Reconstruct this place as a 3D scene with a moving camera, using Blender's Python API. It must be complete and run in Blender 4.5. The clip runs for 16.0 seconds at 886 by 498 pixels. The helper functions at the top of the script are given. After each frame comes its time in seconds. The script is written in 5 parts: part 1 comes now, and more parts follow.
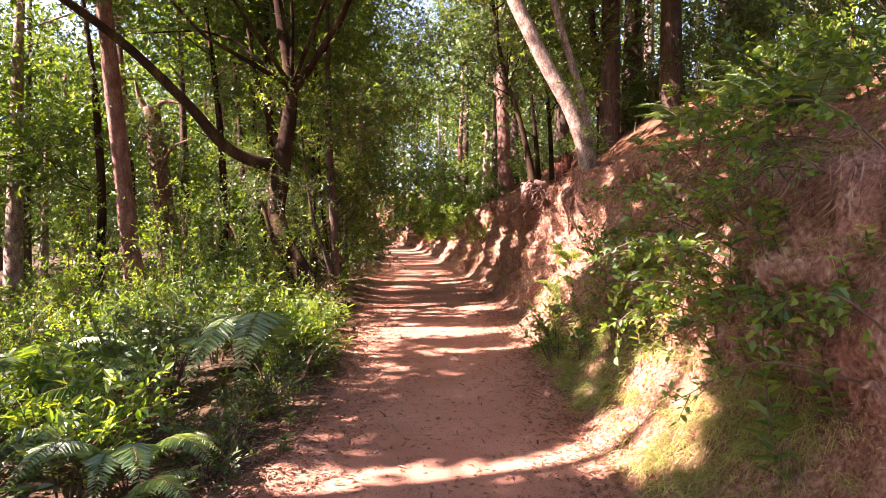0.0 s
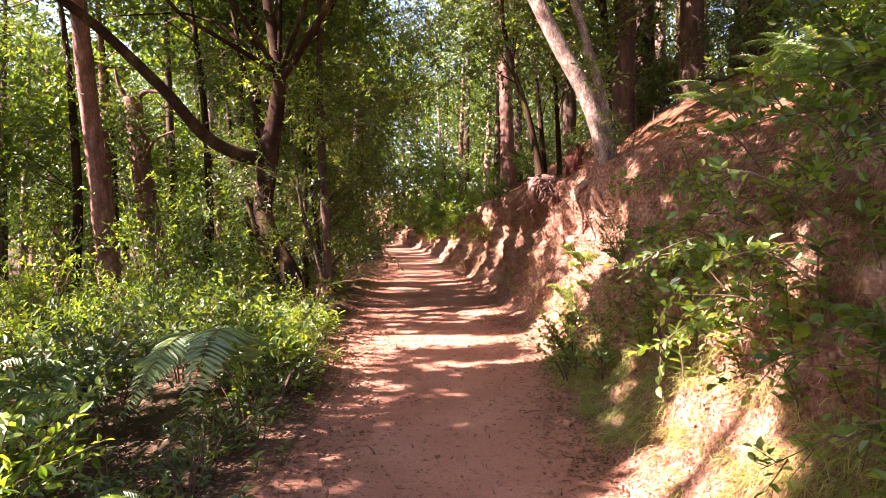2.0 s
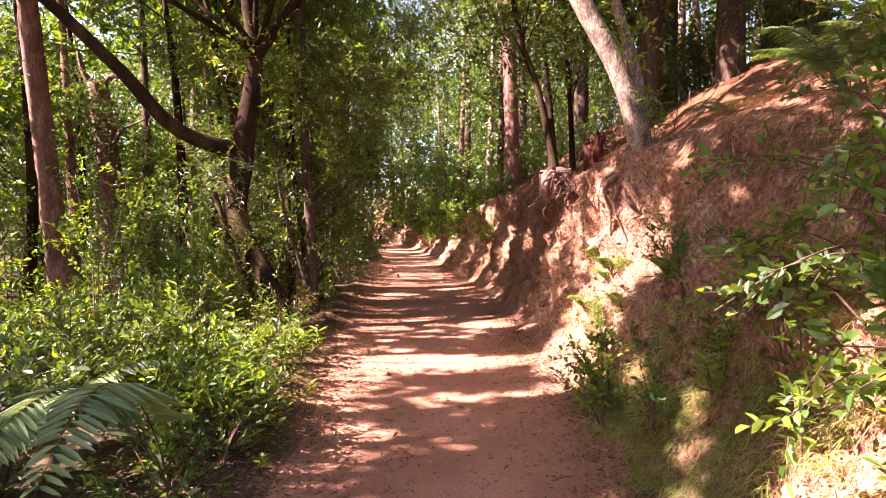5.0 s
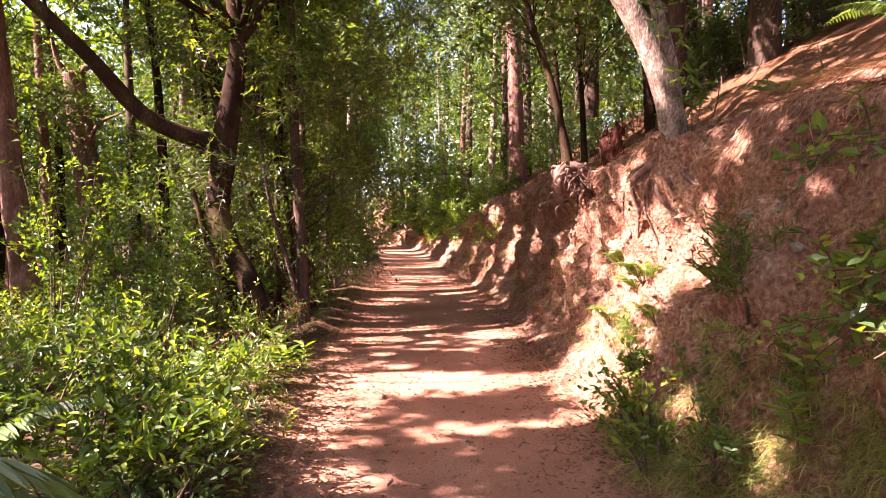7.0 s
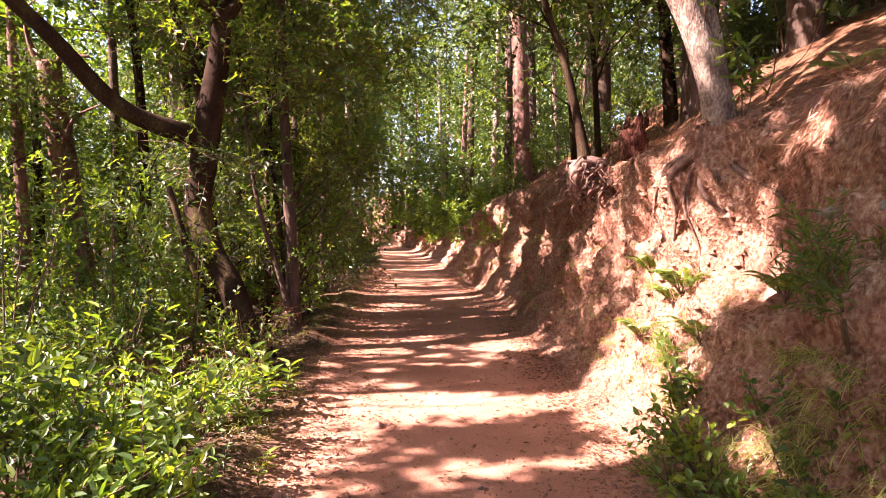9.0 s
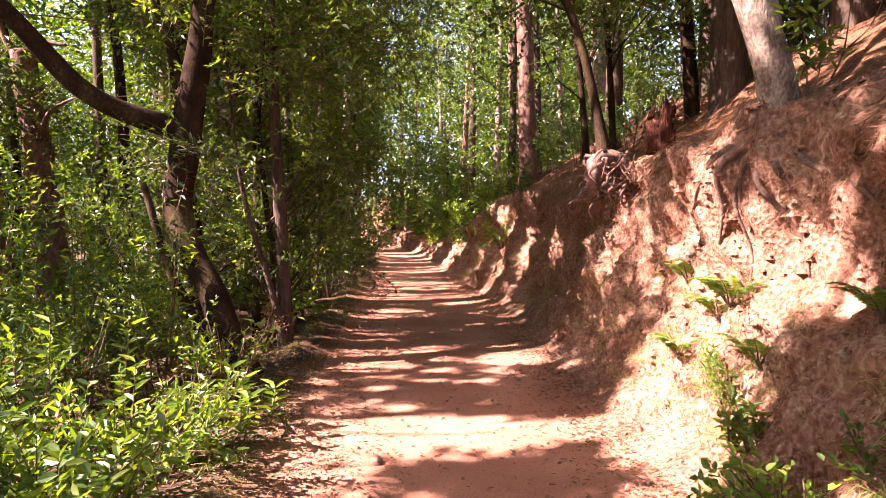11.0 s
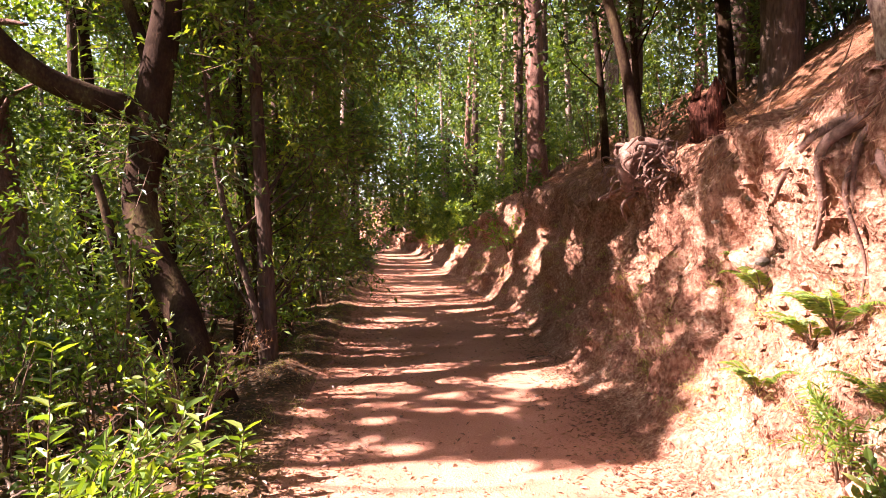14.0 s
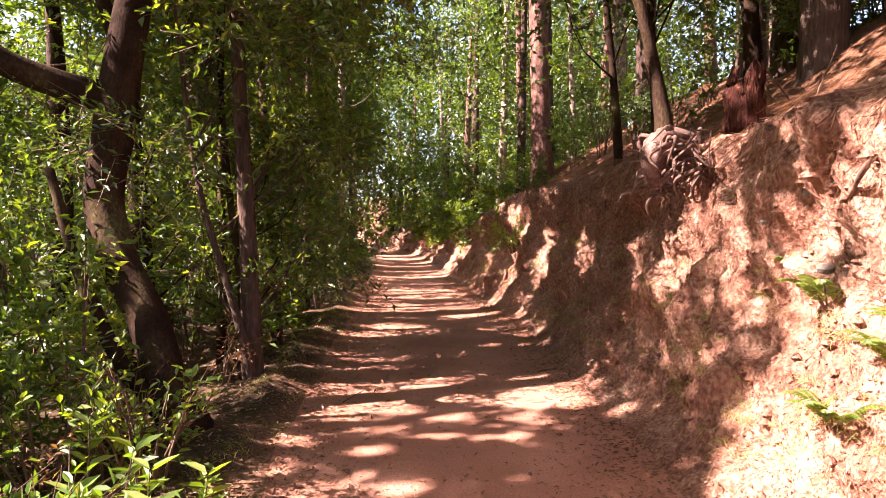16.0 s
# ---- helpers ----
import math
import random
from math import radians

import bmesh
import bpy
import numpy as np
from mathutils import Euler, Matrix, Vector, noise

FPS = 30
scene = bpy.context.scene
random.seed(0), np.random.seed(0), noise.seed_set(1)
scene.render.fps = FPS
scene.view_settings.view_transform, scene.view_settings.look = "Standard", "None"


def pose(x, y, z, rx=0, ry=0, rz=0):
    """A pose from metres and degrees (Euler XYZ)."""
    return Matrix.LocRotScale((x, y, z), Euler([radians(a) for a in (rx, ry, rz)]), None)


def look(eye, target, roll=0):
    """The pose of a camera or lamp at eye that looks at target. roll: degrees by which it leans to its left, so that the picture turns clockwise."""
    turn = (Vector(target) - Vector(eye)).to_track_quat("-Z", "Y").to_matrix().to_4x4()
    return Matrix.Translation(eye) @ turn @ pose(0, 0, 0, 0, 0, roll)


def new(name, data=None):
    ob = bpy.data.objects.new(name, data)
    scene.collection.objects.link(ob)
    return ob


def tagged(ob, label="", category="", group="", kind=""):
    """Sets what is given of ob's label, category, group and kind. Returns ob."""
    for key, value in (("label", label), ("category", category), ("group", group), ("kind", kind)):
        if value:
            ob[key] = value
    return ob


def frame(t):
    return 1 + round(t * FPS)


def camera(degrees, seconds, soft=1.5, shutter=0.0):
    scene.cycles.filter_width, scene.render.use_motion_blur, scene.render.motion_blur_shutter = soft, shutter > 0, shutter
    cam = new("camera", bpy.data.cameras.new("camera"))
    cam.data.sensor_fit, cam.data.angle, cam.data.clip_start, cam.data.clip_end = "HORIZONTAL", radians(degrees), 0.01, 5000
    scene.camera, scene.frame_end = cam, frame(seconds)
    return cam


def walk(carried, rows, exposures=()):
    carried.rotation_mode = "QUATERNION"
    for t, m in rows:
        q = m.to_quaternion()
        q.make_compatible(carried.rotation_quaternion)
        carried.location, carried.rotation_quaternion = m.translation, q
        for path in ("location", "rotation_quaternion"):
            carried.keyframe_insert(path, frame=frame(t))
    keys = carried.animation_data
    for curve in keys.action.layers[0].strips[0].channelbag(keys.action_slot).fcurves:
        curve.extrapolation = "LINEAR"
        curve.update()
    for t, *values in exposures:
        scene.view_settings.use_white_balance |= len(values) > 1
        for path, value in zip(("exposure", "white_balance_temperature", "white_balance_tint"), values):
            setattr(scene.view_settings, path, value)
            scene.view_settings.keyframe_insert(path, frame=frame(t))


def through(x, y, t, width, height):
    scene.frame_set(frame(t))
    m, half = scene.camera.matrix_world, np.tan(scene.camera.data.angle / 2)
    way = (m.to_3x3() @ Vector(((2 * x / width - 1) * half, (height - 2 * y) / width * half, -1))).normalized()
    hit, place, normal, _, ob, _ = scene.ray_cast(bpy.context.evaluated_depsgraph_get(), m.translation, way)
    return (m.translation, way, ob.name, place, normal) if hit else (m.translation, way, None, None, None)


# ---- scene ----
cam = camera(72.0, 16.0, 1.0)
METRES, EYE, TILT, LEAN, TURN, LENS = 6.4, 1.65, -2.18, 0.0, 0.0, 0.873
ROWS = [
    (0.0, 0.0, 0.0, 0.0, 0.0, 0.0, -0.0),
    (0.5, -0.0004, 0.0327, 0.0023, 0.02, -0.05, -0.01),
    (1.0, -0.001, 0.0675, 0.0039, 0.01, -0.09, -0.02),
    (1.5, -0.0011, 0.1036, 0.0046, 0.02, -0.14, -0.04),
    (2.0, -0.001, 0.14, 0.0058, 0.01, -0.18, -0.04),
    (2.5, -0.0005, 0.1767, 0.0072, 0.02, -0.21, -0.03),
    (3.0, -0.0003, 0.2129, 0.0088, 0.02, -0.23, -0.04),
    (3.5, -0.0007, 0.2492, 0.0106, 0.01, -0.24, -0.04),
    (4.0, -0.0008, 0.2849, 0.0125, 0.0, -0.24, -0.04),
    (6.5, -0.0042, 0.4589, 0.0213, 0.05, -0.24, 0.03),
    (7.0, -0.007, 0.4918, 0.0228, 0.03, -0.22, 0.02),
    (7.5, -0.0099, 0.5239, 0.0245, 0.04, -0.2, 0.03),
    (8.0, -0.0126, 0.5559, 0.0255, 0.04, -0.17, 0.04),
    (8.5, -0.0149, 0.5873, 0.0269, 0.04, -0.15, 0.04),
    (9.0, -0.0171, 0.6177, 0.0282, 0.02, -0.13, 0.03),
    (11.5, -0.0326, 0.7594, 0.0341, -0.07, -0.02, 0.03),
    (12.0, -0.0358, 0.7871, 0.035, -0.09, -0.01, 0.01),
    (12.5, -0.0383, 0.8148, 0.0361, -0.07, 0.0, 0.02),
    (13.0, -0.0411, 0.842, 0.0369, -0.09, 0.04, 0.02),
    (13.5, -0.0429, 0.8683, 0.0379, -0.1, 0.06, 0.02),
    (14.0, -0.0448, 0.8923, 0.0387, -0.12, 0.07, 0.02),
    (14.5, -0.0467, 0.9183, 0.0402, -0.14, 0.07, 0.02),
    (15.0, -0.0491, 0.9445, 0.0421, -0.17, 0.1, 0.01),
    (15.5, -0.0503, 0.9707, 0.0431, -0.19, 0.11, 0.02),
    (16.0, -0.0514, 0.9967, 0.0435, -0.22, 0.12, 0.02),
]
walk(cam, [(t, pose(0, 0, EYE, TILT, LEAN, TURN) @ pose(METRES * LENS * x, METRES * y, METRES * LENS * z, 90 + LENS * pitch, roll, LENS * yaw)) for t, x, y, z, yaw, pitch, roll in ROWS],
     [(0.0, 2.97, 6600, 37), (6.0, 2.97, 6750, 40), (9.0, 2.92, 6750, 39), (16.0, 2.77, 6700, 36)])

# ---- light ----
SUN = Vector((-0.74, -0.20, 0.66)).normalized()
world = bpy.data.worlds.new("world")
scene.world = world
world.use_nodes = True
wn = world.node_tree.nodes
sky = wn.new("ShaderNodeTexSky")
sky.sky_type, sky.sun_disc = "NISHITA", False
sky.sun_elevation, sky.sun_rotation = math.asin(SUN.z), math.atan2(SUN.x, SUN.y)
sky.air_density, sky.dust_density = 1.0, 1.5
world.node_tree.links.new(sky.outputs[0], wn["Background"].inputs[0])
wn["Background"].inputs[1].default_value = 0.085
sun = new("sun", bpy.data.lights.new("sun", "SUN"))
sun.data.energy, sun.data.angle, sun.data.color = 5.0, radians(0.53), (1.0, 0.94, 0.83)
sun.matrix_world = look(SUN * 60, (0, 0, 0))


# ---- materials ----
def material(name, ramp, scale=6.0, rough=0.85, bump=0.3, bump_scale=60.0, stretch=(1, 1, 1), fine=0.35, spec=0.3, metal=0.0, other=None, deep=0.03):
    """Two scales of noise through a colour ramp, with fine relief, in metres."""
    m = bpy.data.materials.new(name)
    m.use_nodes = True
    n, l = m.node_tree.nodes, m.node_tree.links
    b = n["Principled BSDF"]
    geo = n.new("ShaderNodeNewGeometry")
    mp = n.new("ShaderNodeMapping")
    mp.inputs["Scale"].default_value = stretch
    l.new(geo.outputs["Position"], mp.inputs["Vector"])
    big, small = n.new("ShaderNodeTexNoise"), n.new("ShaderNodeTexNoise")
    big.inputs["Scale"].default_value, small.inputs["Scale"].default_value = scale, bump_scale
    big.inputs["Detail"].default_value, small.inputs["Detail"].default_value = 6, 5
    for t in (big, small):
        l.new(mp.outputs[0], t.inputs["Vector"])
    mix = n.new("ShaderNodeMix")
    mix.inputs[0].default_value = fine
    l.new(big.outputs[0], mix.inputs[2])
    l.new(small.outputs[0], mix.inputs[3])
    cr = n.new("ShaderNodeValToRGB")
    el = cr.color_ramp.elements
    while len(el) < len(ramp):
        el.new(0.5)
    for e, (p, c) in zip(el, ramp):
        e.position, e.color = p, (*c, 1)
    l.new(mix.outputs[0], cr.inputs[0])
    l.new(cr.outputs[0], b.inputs["Base Color"])
    if other:
        # a second earth, where the sheet's "worn" value and the noise say so
        c2 = n.new("ShaderNodeValToRGB")
        e2 = c2.color_ramp.elements
        while len(e2) < len(other):
            e2.new(0.5)
        for e, (p, c) in zip(e2, other):
            e.position, e.color = p, (*c, 1)
        l.new(mix.outputs[0], c2.inputs[0])
        at = n.new("ShaderNodeAttribute")
        at.attribute_name = "worn"
        th = n.new("ShaderNodeMapRange")
        th.inputs["From Min"].default_value, th.inputs["From Max"].default_value = 0.62, 1.0
        add = n.new("ShaderNodeMath")
        l.new(at.outputs["Fac"], add.inputs[0])
        l.new(mix.outputs[0], add.inputs[1])
        l.new(add.outputs[0], th.inputs["Value"])
        mc = n.new("ShaderNodeMix")
        mc.data_type = "RGBA"
        l.new(th.outputs[0], mc.inputs[0])
        l.new(cr.outputs[0], mc.inputs[6])
        l.new(c2.outputs[0], mc.inputs[7])
        l.new(mc.outputs[2], b.inputs["Base Color"])
    bp = n.new("ShaderNodeBump")
    bp.inputs["Strength"].default_value, bp.inputs["Distance"].default_value = bump, deep
    l.new(mix.outputs[0], bp.inputs["Height"])
    l.new(bp.outputs[0], b.inputs["Normal"])
    b.inputs["Roughness"].default_value, b.inputs["Specular IOR Level"].default_value = rough, spec
    b.inputs["Metallic"].default_value = metal
    return m


def leaf_material(name, ramp, through=0.5, gloss=0.05, rough=0.5):
    """Each blade takes its own tint; light comes through it."""
    m = bpy.data.materials.new(name)
    m.use_nodes = True
    n, l = m.node_tree.nodes, m.node_tree.links
    n.remove(n["Principled BSDF"])
    geo = n.new("ShaderNodeNewGeometry")
    noi = n.new("ShaderNodeTexNoise")
    noi.inputs["Scale"].default_value = 1.3
    l.new(geo.outputs["Position"], noi.inputs["Vector"])
    mix = n.new("ShaderNodeMix")
    mix.inputs[0].default_value = 0.5
    l.new(geo.outputs["Random Per Island"], mix.inputs[2])
    l.new(noi.outputs[0], mix.inputs[3])
    cr = n.new("ShaderNodeValToRGB")
    el = cr.color_ramp.elements
    while len(el) < len(ramp):
        el.new(0.5)
    for e, (p, c) in zip(el, ramp):
        e.position, e.color = p, (*c, 1)
    l.new(mix.outputs[0], cr.inputs[0])
    dif, tra, glo = n.new("ShaderNodeBsdfDiffuse"), n.new("ShaderNodeBsdfTranslucent"), n.new("ShaderNodeBsdfGlossy")
    hue = n.new("ShaderNodeMix")
    hue.data_type, hue.blend_type = "RGBA", "MULTIPLY"
    hue.inputs[0].default_value = 1.0
    hue.inputs[7].default_value = (1.85, 1.6, 0.42, 1)
    l.new(cr.outputs[0], hue.inputs[6])
    l.new(cr.outputs[0], dif.inputs[0])
    l.new(hue.outputs[2], tra.inputs[0])
    glo.inputs["Roughness"].default_value = rough
    a, c = n.new("ShaderNodeMixShader"), n.new("ShaderNodeMixShader")
    a.inputs[0].default_value, c.inputs[0].default_value = through, gloss
    l.new(dif.outputs[0], a.inputs[1])
    l.new(tra.outputs[0], a.inputs[2])
    l.new(a.outputs[0], c.inputs[1])
    l.new(glo.outputs[0], c.inputs[2])
    l.new(c.outputs[0], n["Material Output"].inputs[0])
    return m


SOIL = material("packed_red_earth", [(0.25, (0.25, 0.107, 0.072)), (0.5, (0.42, 0.19, 0.125)), (0.75, (0.58, 0.31, 0.22))], 1.3, 0.95, 0.8, 75, fine=0.5, spec=0.1)
BANK = material("dry_bank_earth", [(0.3, (0.1, 0.042, 0.028)), (0.46, (0.27, 0.12, 0.078)), (0.58, (0.42, 0.23, 0.155)), (0.7, (0.6, 0.46, 0.34))], 2.3, 0.95, 1.0, 34, (1, 1, 0.7), 0.55, 0.1, deep=0.09)
LITTER = material("needle_litter", [(0.28, (0.085, 0.04, 0.026)), (0.5, (0.2, 0.09, 0.052)), (0.72, (0.38, 0.19, 0.105))], 3.0, 0.95, 1.0, 48, fine=0.6, spec=0.1, deep=0.07)
FLOOR = material("leaf_mould", [(0.3, (0.03, 0.022, 0.014)), (0.55, (0.09, 0.055, 0.03)), (0.75, (0.2, 0.115, 0.06))], 2.0, 0.95, 0.8, 40, fine=0.45, spec=0.15, other=[(0.25, (0.17, 0.075, 0.046)), (0.5, (0.27, 0.13, 0.08)), (0.75, (0.4, 0.22, 0.14))])
PINE = material("reddish_pine_bark", [(0.3, (0.055, 0.026, 0.02)), (0.5, (0.16, 0.075, 0.055)), (0.72, (0.36, 0.2, 0.15))], 9, 0.9, 1.0, 45, (1, 1, 0.35), 0.4)
DARKBARK = material("dark_furrowed_bark", [(0.3, (0.03, 0.02, 0.016)), (0.55, (0.095, 0.06, 0.045)), (0.75, (0.16, 0.105, 0.08))], 10, 0.95, 1.0, 40, (1, 1, 0.22), 0.4, 0.08)
MOSSY = material("mossy_laurel_bark", [(0.3, (0.014, 0.008, 0.006)), (0.5, (0.036, 0.02, 0.013)), (0.6, (0.065, 0.043, 0.022)), (0.74, (0.15, 0.15, 0.05))], 3.2, 0.95, 0.6, 50, (1, 1, 0.5), 0.3, 0.06)
PALE = material("pale_mottled_bark", [(0.36, (0.075, 0.045, 0.034)), (0.48, (0.19, 0.125, 0.095)), (0.56, (0.32, 0.235, 0.18)), (0.72, (0.45, 0.36, 0.29))], 11, 0.9, 0.9, 60, (1, 1, 0.5), 0.45)
TWIG = material("brown_twig", [(0.3, (0.06, 0.035, 0.022)), (0.7, (0.2, 0.12, 0.075))], 14, 0.9, 0.2, 60)
ROOT = material("weathered_root", [(0.34, (0.06, 0.03, 0.023)), (0.54, (0.19, 0.105, 0.08)), (0.72, (0.36, 0.23, 0.18))], 12, 0.9, 0.6, 60)
REDWOOD = material("rotten_red_wood", [(0.36, (0.022, 0.008, 0.006)), (0.52, (0.09, 0.03, 0.02)), (0.66, (0.22, 0.085, 0.055))], 22, 0.95, 1.0, 70, (1, 1, 0.2), 0.45, 0.1, deep=0.06)
ROCK = material("grey_stone", [(0.3, (0.12, 0.085, 0.065)), (0.5, (0.24, 0.19, 0.155)), (0.75, (0.42, 0.38, 0.33))], 7, 0.9, 0.6, 50)
PEBBLE = material("brown_pebble", [(0.3, (0.13, 0.07, 0.05)), (0.6, (0.28, 0.17, 0.12)), (0.8, (0.4, 0.3, 0.24))], 25, 0.9, 0.3, 120)
LEAF = leaf_material("green_leaf", [(0.2, (0.03, 0.07, 0.012)), (0.5, (0.072, 0.14, 0.018)), (0.75, (0.15, 0.21, 0.028))])
LIGHTLEAF = leaf_material("fresh_leaf", [(0.2, (0.06, 0.13, 0.016)), (0.5, (0.125, 0.22, 0.024)), (0.8, (0.26, 0.32, 0.038))], 0.5)
# laurel's own dark green, also shade put into colour in the wood
DARKLEAF = leaf_material("laurel_and_shade_leaf", [(0.2, (0.028, 0.06, 0.012)), (0.5, (0.055, 0.105, 0.018)), (0.8, (0.10, 0.15, 0.026))], 0.42, 0.07)
FERN = leaf_material("fern_frond", [(0.2, (0.08, 0.15, 0.05)), (0.5, (0.14, 0.23, 0.075)), (0.8, (0.23, 0.31, 0.11))], 0.35, 0.08)
GRASS = leaf_material("grass_blade", [(0.2, (0.13, 0.18, 0.04)), (0.5, (0.24, 0.26, 0.07)), (0.8, (0.5, 0.41, 0.2))], 0.4, 0.04)
SOFTGRASS = leaf_material("soft_green_grass", [(0.2, (0.13, 0.18, 0.035)), (0.5, (0.25, 0.29, 0.07)), (0.8, (0.48, 0.42, 0.18))], 0.4, 0.04)
STRAW = leaf_material("dry_straw", [(0.2, (0.1, 0.042, 0.028)), (0.45, (0.24, 0.112, 0.07)), (0.75, (0.48, 0.29, 0.18))], 0.2, 0.04)
DEADLEAF = leaf_material("dead_leaf", [(0.2, (0.09, 0.04, 0.025)), (0.5, (0.22, 0.105, 0.06)), (0.8, (0.42, 0.24, 0.14))], 0.15, 0.05)


# ---- mesh tools ----
def vnoise(p):
    """Smooth value noise, 0 to 1, at an array of points."""
    i = np.floor(p)
    f = (p - i).T
    f = f * f * (3 - 2 * f)
    i = i.astype(np.int64).T
    one = np.uint32
    ax = [np.stack([i[k], i[k] + 1]).astype(np.uint32) * one(m) for k, m in enumerate((374761393, 668265263, 1274126177))]
    h = ax[0][:, None, None] + ax[1][None, :, None] + ax[2][None, None]
    h = (h ^ (h >> one(13))) * one(1103515245)
    h = ((h ^ (h >> one(16))) & one(0xFFFF)) / 65535.0
    h = h[0] + (h[1] - h[0]) * f[0]
    h = h[0] + (h[1] - h[0]) * f[1]
    return h[0] + (h[1] - h[0]) * f[2]


def fbm(p, octaves=4):
    out, a, tot = np.zeros(len(p)), 1.0, 0.0
    for k in range(octaves):
        out += a * vnoise(p * 2 ** k + 17.3 * k)
        tot += a
        a *= 0.5
    return out / tot


def unit(v):
    return v / np.maximum(np.linalg.norm(v, axis=-1, keepdims=True), 1e-9)


def join(*pieces):
    """One (verts, faces) out of several with faces of one size."""
    vs, fs, k = [], [], 0
    for v, f in pieces:
        vs.append(v)
        fs.append(f + k)
        k += len(v)
    return np.concatenate(vs), np.concatenate(fs)


def mesh_object(name, data, mat, base=(0, 0, 0), smooth=True):
    v, f = data
    me = bpy.data.meshes.new(name)
    k = f.shape[1]
    me.vertices.add(len(v))
    me.vertices.foreach_set("co", (v - np.asarray(base)).astype(np.float32).ravel())
    me.loops.add(f.size)
    me.loops.foreach_set("vertex_index", f.astype(np.int32).ravel())
    me.polygons.add(len(f))
    me.polygons.foreach_set("loop_start", np.arange(0, f.size, k, dtype=np.int32))
    me.polygons.foreach_set("use_smooth", np.full(len(f), smooth))
    me.update(calc_edges=True)
    me.materials.append(mat)
    return new(name, me)


def thing(name, base, label, category, group=""):
    e = new(name)
    e.empty_display_size = 0.1
    e.location = base
    return tagged(e, label, category, group)


def part(name, data, mat, parent, label="", smooth=True):
    ob = mesh_object(name, data, mat, parent.location if parent.parent is None else parent.parent.location, smooth)
    ob.parent = parent
    if label:
        ob["label"] = label
    return ob


def tube(path, r, sides=8, rough=0.0, step=None, freq=9.0, closed=True):
    """A tapered limb along a path of points, with radii r, in quads."""
    path, r = np.asarray(path, float), np.asarray(r, float)
    seg = np.r_[0, np.cumsum(np.linalg.norm(np.diff(path, axis=0), axis=1))]
    n = len(path) * 3 if step is None else max(4, int(seg[-1] / step))
    t = np.linspace(0, seg[-1], n)
    # a smooth line through the points
    tan = np.gradient(path, seg, axis=0)
    k = np.clip(np.searchsorted(seg, t, side="right") - 1, 0, len(seg) - 2)
    h = seg[k + 1] - seg[k]
    u = ((t - seg[k]) / h)[:, None]
    h = h[:, None]
    c = (2 * u**3 - 3 * u**2 + 1) * path[k] + (u**3 - 2 * u**2 + u) * h * tan[k] + (3 * u**2 - 2 * u**3) * path[k + 1] + (u**3 - u**2) * h * tan[k + 1]
    rr = np.interp(t, seg, r)
    d = unit(np.gradient(c, axis=0))
    ref = np.where(np.abs(d[:, :1]) > 0.9, [[0, 1, 0]], [[1, 0, 0]])
    a = unit(np.cross(d, ref))
    b = np.cross(d, a)
    ang = np.linspace(0, 2 * np.pi, sides, endpoint=False)
    ring = a[:, None] * np.cos(ang)[None, :, None] + b[:, None] * np.sin(ang)[None, :, None]
    v = c[:, None] + ring * rr[:, None, None]
    if rough:
        q = np.stack([ring[..., 0] * freq * 0.35, ring[..., 1] * freq * 0.35, np.repeat(t[:, None], sides, 1) * freq * 0.22], -1).reshape(-1, 3)
        q2 = (v.reshape(-1, 3) * 2.2)
        dis = (1 - np.abs(2 * fbm(q + path[0].sum(), 3) - 1) * 1.6) * 0.6 + fbm(q2, 3) - 0.6
        v = v + ring * (dis.reshape(n, sides, 1) * rough * rr[:, None, None])
    v = v.reshape(-1, 3)
    i = np.arange(n - 1)[:, None] * sides
    j = np.arange(sides)[None]
    f = np.stack([i + j, i + (j + 1) % sides, i + sides + (j + 1) % sides, i + sides + j], -1).reshape(-1, 4)
    if closed:
        v = np.concatenate([v, c[-1:], c[:1]])
        top, bot, e = n * sides, n * sides + 1, (n - 1) * sides
        jj = np.arange(0, sides, 2)
        f = np.concatenate([f, np.stack([e + jj, e + (jj + 1) % sides, e + (jj + 2) % sides, np.full(len(jj), top)], -1),
                            np.stack([(jj + 2) % sides, (jj + 1) % sides, jj, np.full(len(jj), bot)], -1)])
    return v, f


# Sun patches shaped by leaving out leaves sunward of each: (place, radius).
GAPS = []


def gap_line(a, b, r, step=0.22):
    a, b = np.array(a, float), np.array(b, float)
    for u in np.linspace(0, 1, max(2, int(np.linalg.norm(b - a) / step))):
        GAPS.append((*(a + (b - a) * u), r))


def open_to_sun(p, rng):
    """True where a leaf at p stands in a gap, and so is left out."""
    s = np.array(SUN)
    out = np.zeros(len(p), bool)
    g = np.array(GAPS)
    if not len(p):
        return out
    across = p - (p @ s)[:, None] * s
    jit = 0.6 + 0.75 * vnoise(across * 3.7) + rng.uniform(-0.08, 0.08, len(p))
    mid = (p.max(0) + p.min(0)) / 2
    size = np.linalg.norm(p - mid, axis=1).max()
    dm = mid - g[:, :3]
    am = dm @ s
    g = g[((dm * dm).sum(1) - am**2 < (size + g[:, 3] * 1.45) ** 2) & (am > -size)]
    for c in g:
        d = p - c[:3]
        along = d @ s
        off = (d * d).sum(1) - along**2
        out |= (along > 0.75 + c[3]) & (off < (c[3] * jit) ** 2)
    return out


